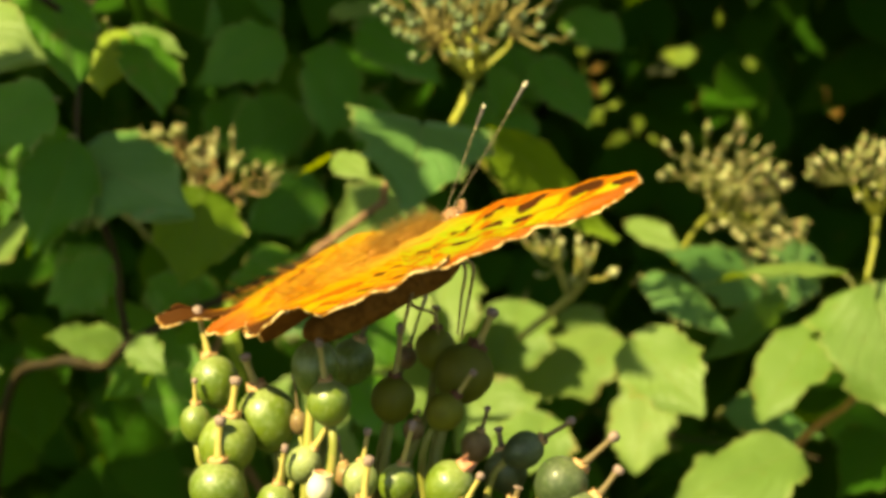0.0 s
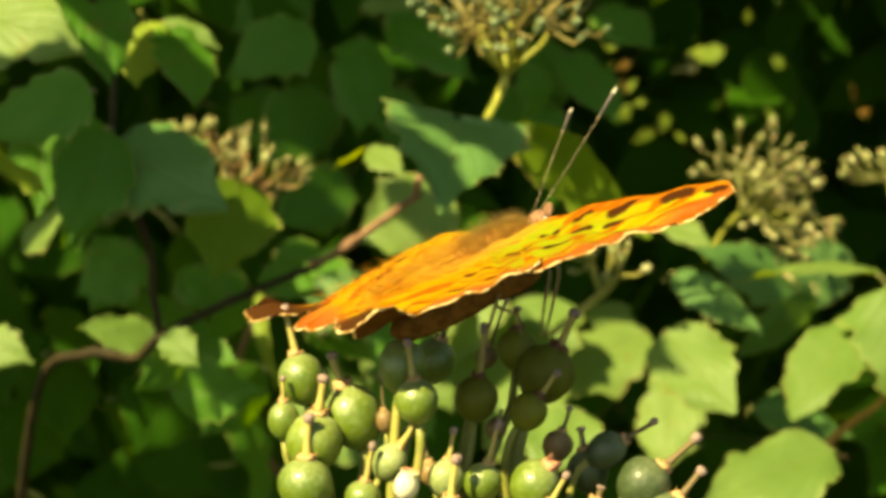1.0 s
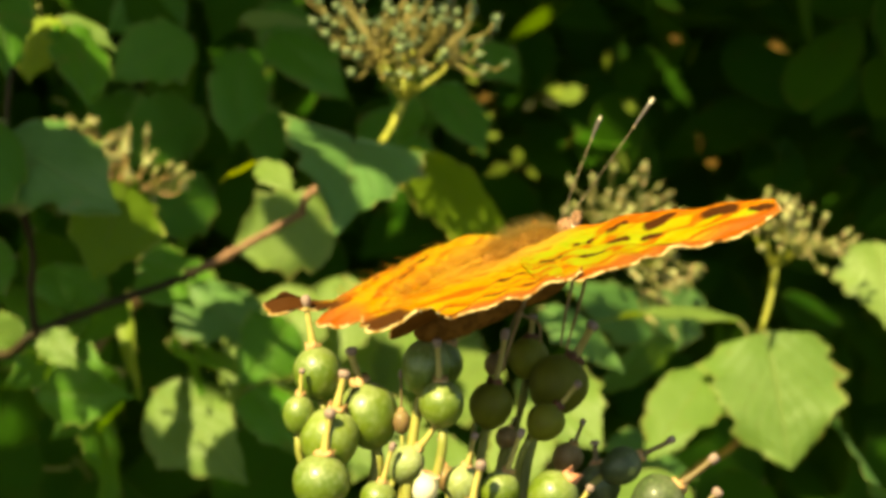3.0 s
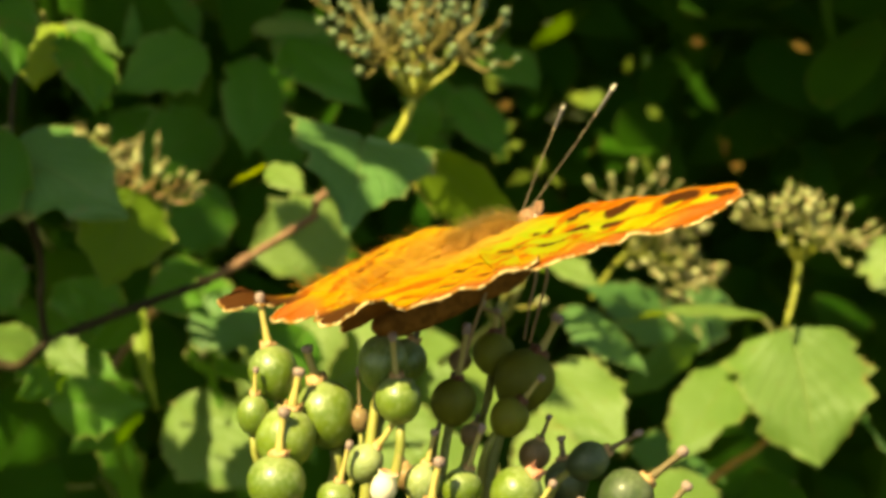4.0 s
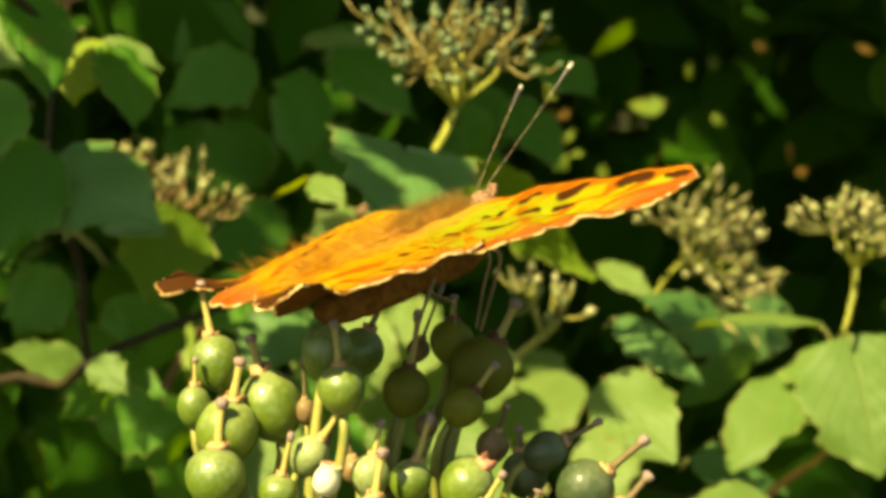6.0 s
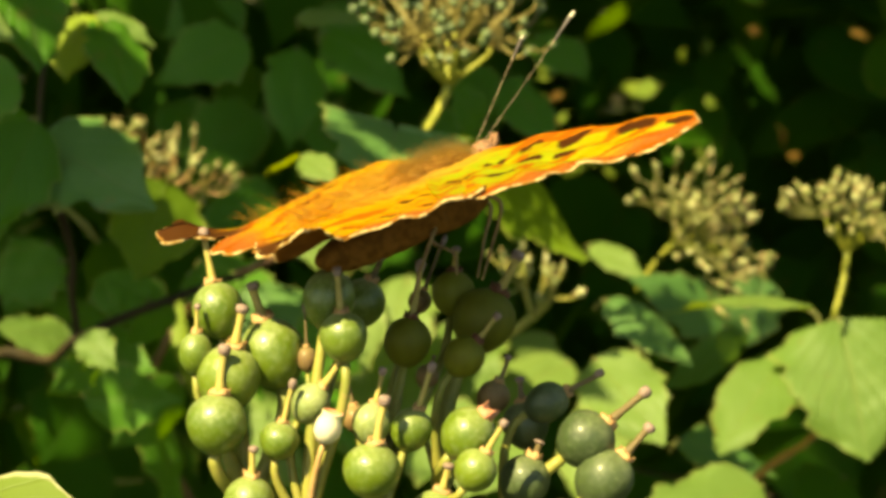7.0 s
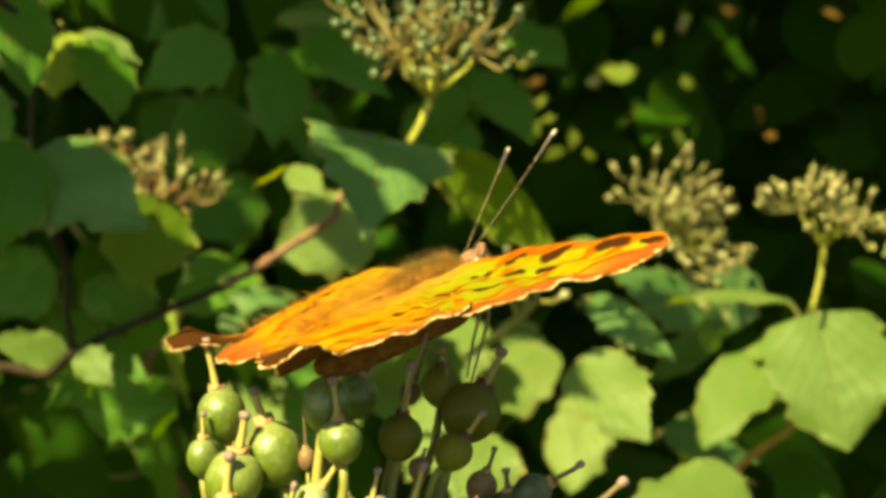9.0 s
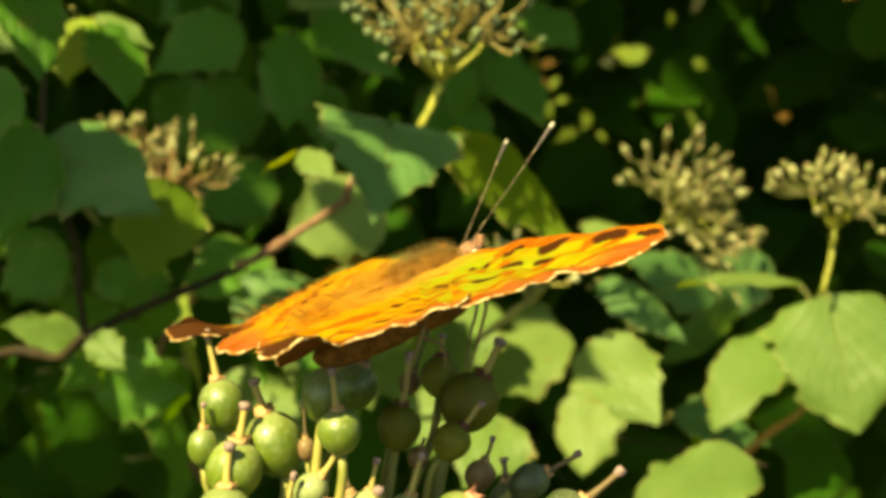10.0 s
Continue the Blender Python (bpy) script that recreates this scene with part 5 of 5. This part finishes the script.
def deep(rng):
    y = 0.67 + 0.95 * rng.random()
    p = Vector((rng.uniform(-0.32, 0.32) * (0.15 + y), y, 1.25 - 0.21 * y + rng.uniform(-0.2, 0.2) * (0.15 + y)))
    return None if gap(p) else p


def overhead(rng):
    # unseen canopy added for shade; its openings leave chosen leaves in sun
    p = Vector((rng.uniform(-1.1, 0.8), rng.uniform(0.0, 1.3), rng.uniform(1.36, 1.95)))
    x, y = p.x + 0.535 * (p.z - 1.16), p.y + 0.586 * (p.z - 1.16)
    if y < 0.26 or x > -0.05 and y < 0.415 or x > 0.04 and y < 0.46:
        return None
    if any(math.hypot(x - a, y - b) < r for a, b, r in ((-0.075, 0.325, 0.038), (-0.103, 0.330, 0.036), (-0.051, 0.345, 0.030), (-0.058, 0.405, 0.042))):
        return None
    return None if gap(p) else p


ground()
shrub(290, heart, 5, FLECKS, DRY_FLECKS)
crowd("shrub_foliage", 6000, deep, 0.045, 6, "dogwood foliage deep in the shrub, coloured dark for shade", "foliage", (0, 1.0, 1.05), (0.65, 0.75, 0.75))
crowd("shrub_foliage", 15000, behind, 0.05, 3, "dense shrub foliage, its green darkened for shade", "foliage", (0, 1.25, 1.0), (1.75, 1.45, 1.55))
# out of view, there only to cast shade on the branches below
crowd("shrub_foliage", 6000, overhead, 0.055, 4, "unseen foliage added overhead to shade the branches", "foliage", (-0.15, 0.65, 1.62), (1.15, 0.95, 0.85), ((0.016, 0.42, 0.06),))


# ---- berry cluster and butterfly ----
SWAY = [
    (0, -0.00195, 0.00403, -0.00220),
    (0.5, -0.00013, 0.00692, -0.00447),
    (1, 0.00177, 0.00637, -0.00386),
    (1.5, 0.00324, 0.00384, -0.00159),
    (2, 0.00727, 0.00264, -0.00088),
    (2.5, 0.00829, 0.00015, 0.00238),
    (2.7, 0.00959, 0.00014, 0.00181),
    (3.8, 0.00637, 0.00096, -0.00255),
    (4, 0.00554, 0.00132, -0.00148),
    (4.5, 0.00448, 0.00043, 0.00180),
    (5, 0.00172, 0.00178, 0.00142),
    (5.5, 0.00026, 0.00034, 0.00040),
    (6, -0.00054, 0.00070, 0.00119),
    (6.2, 0.00006, 0.00122, 0.00180),
    (7.3, 0.00103, 0.00151, 0.00378),
    (7.5, 0.00147, 0.00051, 0.00308),
    (8, 0.00195, 0.00096, -0.00023),
    (8.5, 0.00061, 0.00312, -0.00194),
    (9, 0.00033, 0.00409, -0.00249),
    (9.5, -0.00057, 0.00477, -0.00264),
    (10, -0.00047, 0.00445, -0.00306),
]
berries_rest = Vector((0.0200, 0.2000, 0.0000))
berries = thing("berry_cluster", berries_rest, "cluster of unripe green dogwood berries on thin stalks", "berry cluster")
twig(berries, "stem", [(0.0200, 0.2000, -0.0200), (0.0150, 0.1850, 0.5000), (0.0080, 0.1750, 0.9500), (-0.0030, 0.1488, 1.1381), (-0.0043, 0.1522, 1.1664)], 0.0030, 0.0012, STALK)
twig(berries, "branchlet", [(-0.0043, 0.1522, 1.1664), (-0.0118, 0.1535, 1.1731), (-0.0159, 0.1549, 1.1817)], 0.0011, 0.0008, STALK)
twig(berries, "branchlet", [(-0.0043, 0.1522, 1.1664), (-0.0082, 0.1522, 1.1725), (-0.0103, 0.1521, 1.1806)], 0.0011, 0.0008, STALK)
twig(berries, "branchlet", [(-0.0043, 0.1522, 1.1664), (-0.0039, 0.1515, 1.1728), (-0.0038, 0.1509, 1.1812)], 0.0011, 0.0008, STALK)
twig(berries, "branchlet", [(-0.0043, 0.1522, 1.1664), (-0.0002, 0.1561, 1.1730), (0.0020, 0.1599, 1.1815)], 0.0011, 0.0008, STALK)
twig(berries, "branchlet", [(-0.0043, 0.1522, 1.1664), (0.0038, 0.1546, 1.1721), (0.0082, 0.1570, 1.1797)], 0.0011, 0.0008, STALK)
berry(berries, (-0.0191, 0.1605, 1.2023), (-0.0206, 0.1623, 1.2098), 0.00247, (-0.0159, 0.1549, 1.1817), long=1.12)
berry(berries, (-0.0208, 0.1567, 1.1992), (-0.0206, 0.1575, 1.2037), 0.00160, (-0.0159, 0.1549, 1.1817), long=1.25)
berry(berries, (-0.0139, 0.1592, 1.1985), (-0.0159, 0.1607, 1.2050), 0.00309, (-0.0159, 0.1549, 1.1817), long=1.12)
berry(berries, (-0.0177, 0.1559, 1.1971), (-0.0164, 0.1573, 1.2037), 0.00298, (-0.0159, 0.1549, 1.1817), long=1.05)
berry(berries, (-0.0184, 0.1520, 1.1940), (-0.0177, 0.1535, 1.2010), 0.00276, (-0.0159, 0.1549, 1.1817), long=1.03)
berry(berries, (-0.0085, 0.1576, 1.2042), (-0.0076, 0.1588, 1.2100), 0.00242, (-0.0103, 0.1521, 1.1806), long=1.2, style=STYLE_DARK)
berry(berries, (-0.0070, 0.1539, 1.2017), (-0.0077, 0.1552, 1.2079), 0.00223, (-0.0103, 0.1521, 1.1806), long=1.05)
berry(berries, (-0.0060, 0.1715, 1.2001), (-0.0039, 0.1724, 1.2050), 0.00240, (-0.0103, 0.1521, 1.1806), style=STYLE_DARK)
berry(berries, (-0.0013, 0.1626, 1.1987), (-0.0000, 0.1642, 1.2064), 0.00229, (-0.0038, 0.1509, 1.1812), long=1.08, mat=BERRY_OLIVE_SHADE, calyx=CALYX_DARK)
berry(berries, (0.0031, 0.1693, 1.2018), (0.0034, 0.1702, 1.2063), 0.00213, (-0.0038, 0.1509, 1.1812), mat=BERRY_OLIVE_SHADE, calyx=CALYX_DARK)
berry(berries, (0.0061, 0.1666, 1.1998), (0.0096, 0.1678, 1.2064), 0.00305, (0.0020, 0.1599, 1.1815), long=1.08, mat=BERRY_OLIVE_SHADE, calyx=CALYX_DARK)
berry(berries, (0.0041, 0.1600, 1.1980), (0.0074, 0.1606, 1.2021), 0.00193, (0.0020, 0.1599, 1.1815), mat=BERRY_OLIVE_SHADE, calyx=CALYX_DARK)
berry(berries, (-0.0128, 0.1523, 1.1923), (-0.0115, 0.1533, 1.1978), 0.00185, (-0.0103, 0.1521, 1.1806), long=0.98)
berry(berries, (-0.0101, 0.1549, 1.1950), (-0.0066, 0.1556, 1.1998), 0.00176, (-0.0103, 0.1521, 1.1806), mat=BERRY_PALE, long=1.15, thick=1.35)
berry(berries, (-0.0083, 0.1514, 1.1938), (-0.0077, 0.1516, 1.1958), 0.00135, (-0.0103, 0.1521, 1.1806), mat=BERRY_WHITE, long=1.1, stalk=STALK_PINK, calyx=STALK_PINK, cup=True)
berry(berries, (-0.0045, 0.1541, 1.1933), (-0.0034, 0.1551, 1.1984), 0.00182, (-0.0038, 0.1509, 1.1812), mat=BERRY_PALE, long=1.1)
berry(berries, (-0.0008, 0.1538, 1.1929), (0.0012, 0.1549, 1.1990), 0.00193, (-0.0038, 0.1509, 1.1812), long=1.08)
berry(berries, (-0.0043, 0.1492, 1.1906), (-0.0031, 0.1506, 1.1972), 0.00259, (-0.0038, 0.1509, 1.1812), long=0.98)
berry(berries, (0.0044, 0.1534, 1.1926), (0.0064, 0.1536, 1.1951), 0.00254, (0.0020, 0.1599, 1.1815), long=1.05, calyx=CALYX_RED, cup=True)
berry(berries, (0.0050, 0.1497, 1.1905), (0.0077, 0.1504, 1.1950), 0.00195, (0.0020, 0.1599, 1.1815), long=1.02)
berry(berries, (0.0119, 0.1585, 1.1940), (0.0172, 0.1589, 1.1970), 0.00193, (0.0082, 0.1570, 1.1797), mat=BERRY_SKY_SHADE, long=1.15, style=STYLE_DARK)
berry(berries, (0.0155, 0.1564, 1.1911), (0.0214, 0.1573, 1.1958), 0.00276, (0.0082, 0.1570, 1.1797), mat=BERRY_SKY_SHADE, long=1.02, style=STYLE_DARK)
berry(berries, (0.0100, 0.1599, 1.1913), (0.0094, 0.1611, 1.1957), 0.00218, (0.0082, 0.1570, 1.1797), mat=BERRY_SKY_SHADE, style=STYLE_DARK)
berry(berries, (0.0070, 0.1627, 1.1931), (0.0085, 0.1633, 1.1972), 0.00162, (0.0020, 0.1599, 1.1815), mat=BERRY_BROWN, style=STYLE_DARK)
berry(berries, (0.0171, 0.1545, 1.1880), (0.0215, 0.1555, 1.1929), 0.00269, (0.0082, 0.1570, 1.1797), mat=BERRY_SKY_SHADE, style=STYLE_DARK)
berry(berries, (0.0098, 0.1558, 1.1872), (0.0112, 0.1566, 1.1909), 0.00237, (0.0082, 0.1570, 1.1797), mat=BERRY_SKY_SHADE, style=STYLE_DARK)
berry(berries, (-0.0106, 0.1579, 1.1983), (-0.0109, 0.1589, 1.2034), 0.00095, (-0.0103, 0.1521, 1.1806), mat=BERRY_BROWN, long=1.3, style=STYLE_DARK)
berry(berries, (-0.0061, 0.1562, 1.1931), (-0.0068, 0.1570, 1.1971), 0.00123, (-0.0038, 0.1509, 1.1812), mat=BERRY_BROWN, style=STYLE_DARK)
berry(berries, (0.0006, 0.1635, 1.1949), (0.0013, 0.1637, 1.1970), 0.00116, (0.0020, 0.1599, 1.1815), mat=BERRY_BROWN, style=STYLE_DARK)
berry(berries, (-0.0002, 0.1712, 1.2004), (0.0024, 0.1725, 1.2069), 0.00120, (-0.0038, 0.1509, 1.1812), mat=BERRY_BROWN, style=STYLE_DARK)
berry(berries, (0.0014, 0.1516, 1.1851), (0.0027, 0.1525, 1.1901), 0.00254, (0.0020, 0.1599, 1.1815))
berry(berries, (-0.0154, 0.1500, 1.1871), (-0.0150, 0.1510, 1.1922), 0.00238, (-0.0159, 0.1549, 1.1817))
berry(berries, (0.0134, 0.1544, 1.1831), (0.0172, 0.1552, 1.1867), 0.00259, (0.0082, 0.1570, 1.1797), mat=BERRY_SKY_SHADE, style=STYLE_DARK)
leaf(berries, (-0.0623, 0.1588, 1.1780), (-0.0265, 0.1556, 1.1819), 0.0190, (0.0, -0.35, 0.95), LEAF_NEAR, 0.5, 0.1, stem=(-0.0648, 0.1580, 1.1586))

comma = butterfly([((4.2, 18.4, 10.3), (0.3, 0.2, 0.2)), ((-5.7, 18.1, 8.2), (-0.2, 0.2, 0.2))],
                  [[(1.6, 5.2, -3.6), (2.4, 6.2, -5.0), (2.1, 4.4, -8.2), (1.9, 2.3, -11.3)],
                   [(1.5, -0.4, -4.4), (2.3, -2.1, -5.8), (2.1, -3.9, -8.2), (2.0, -5.4, -10.4)],
                   [(-1.2, 0.0, -5.0), (-2.0, 0.3, -7.0), (-2.1, 2.2, -8.9), (-2.0, 1.8, -11.0)],
                   [(-1.2, 4.6, -3.8), (-1.6, 7.2, -5.6), (-1.4, 5.4, -8.6), (-0.6, 3.2, -11.6)]],
                  {'right': (-0.56, -2.65, -4.00, -5.85, 0.7, -0.4, 0.0, 3.0, 0.70), 'left': (2.00, -4.00, 10.80, -10.54, -0.6, -0.3, -6.5, -6.5, 0.75)})


def motions():
    walk(berries, [(t, Matrix.Translation((x, y, z)) @ Matrix.Translation(berries_rest)) for t, x, y, z in SWAY])
    walk(comma, [
        (0, pose(-0.00202, 0.16731, 1.21260, 14.578, -8.833, -60.330)),
        (0.5, pose(-0.00007, 0.17017, 1.21033, 14.054, -8.507, -60.522)),
        (1, pose(0.00184, 0.16961, 1.21094, 13.832, -8.401, -60.793)),
        (1.5, pose(0.00325, 0.16706, 1.21320, 14.423, -8.466, -61.982)),
        (2, pose(0.00732, 0.16584, 1.21389, 14.734, -8.317, -63.199)),
        (2.5, pose(0.00808, 0.16332, 1.21714, 15.843, -8.541, -64.185)),
        (2.7, pose(0.00937, 0.16335, 1.21656, 15.831, -8.591, -64.023)),
        (3.8, pose(0.00633, 0.16427, 1.21217, 15.241, -8.152, -63.241)),
        (4, pose(0.00553, 0.16464, 1.21324, 15.174, -8.027, -63.067)),
        (4.5, pose(0.00447, 0.16373, 1.21653, 15.220, -7.717, -62.656)),
        (5, pose(0.00173, 0.16506, 1.21610, 14.492, -7.261, -61.768)),
        (5.5, pose(0.00033, 0.16360, 1.21504, 13.698, -6.778, -60.981)),
        (6, pose(-0.00050, 0.16397, 1.21585, 13.824, -6.801, -61.100)),
        (6.2, pose(0.00008, 0.16448, 1.21647, 13.895, -6.797, -61.187)),
        (7.3, pose(0.00086, 0.16475, 1.21852, 14.606, -6.972, -61.527)),
        (7.5, pose(0.00131, 0.16375, 1.21782, 14.577, -6.940, -61.607)),
        (8, pose(0.00187, 0.16421, 1.21448, 14.098, -7.479, -61.804)),
        (8.5, pose(0.00068, 0.16638, 1.21273, 13.367, -7.889, -62.008)),
        (9, pose(0.00053, 0.16736, 1.21214, 12.734, -8.347, -62.181)),
        (9.5, pose(-0.00035, 0.16804, 1.21201, 12.506, -8.336, -61.839)),
        (10, pose(-0.00024, 0.16771, 1.21161, 12.312, -8.355, -61.533)),
    ])


motions()
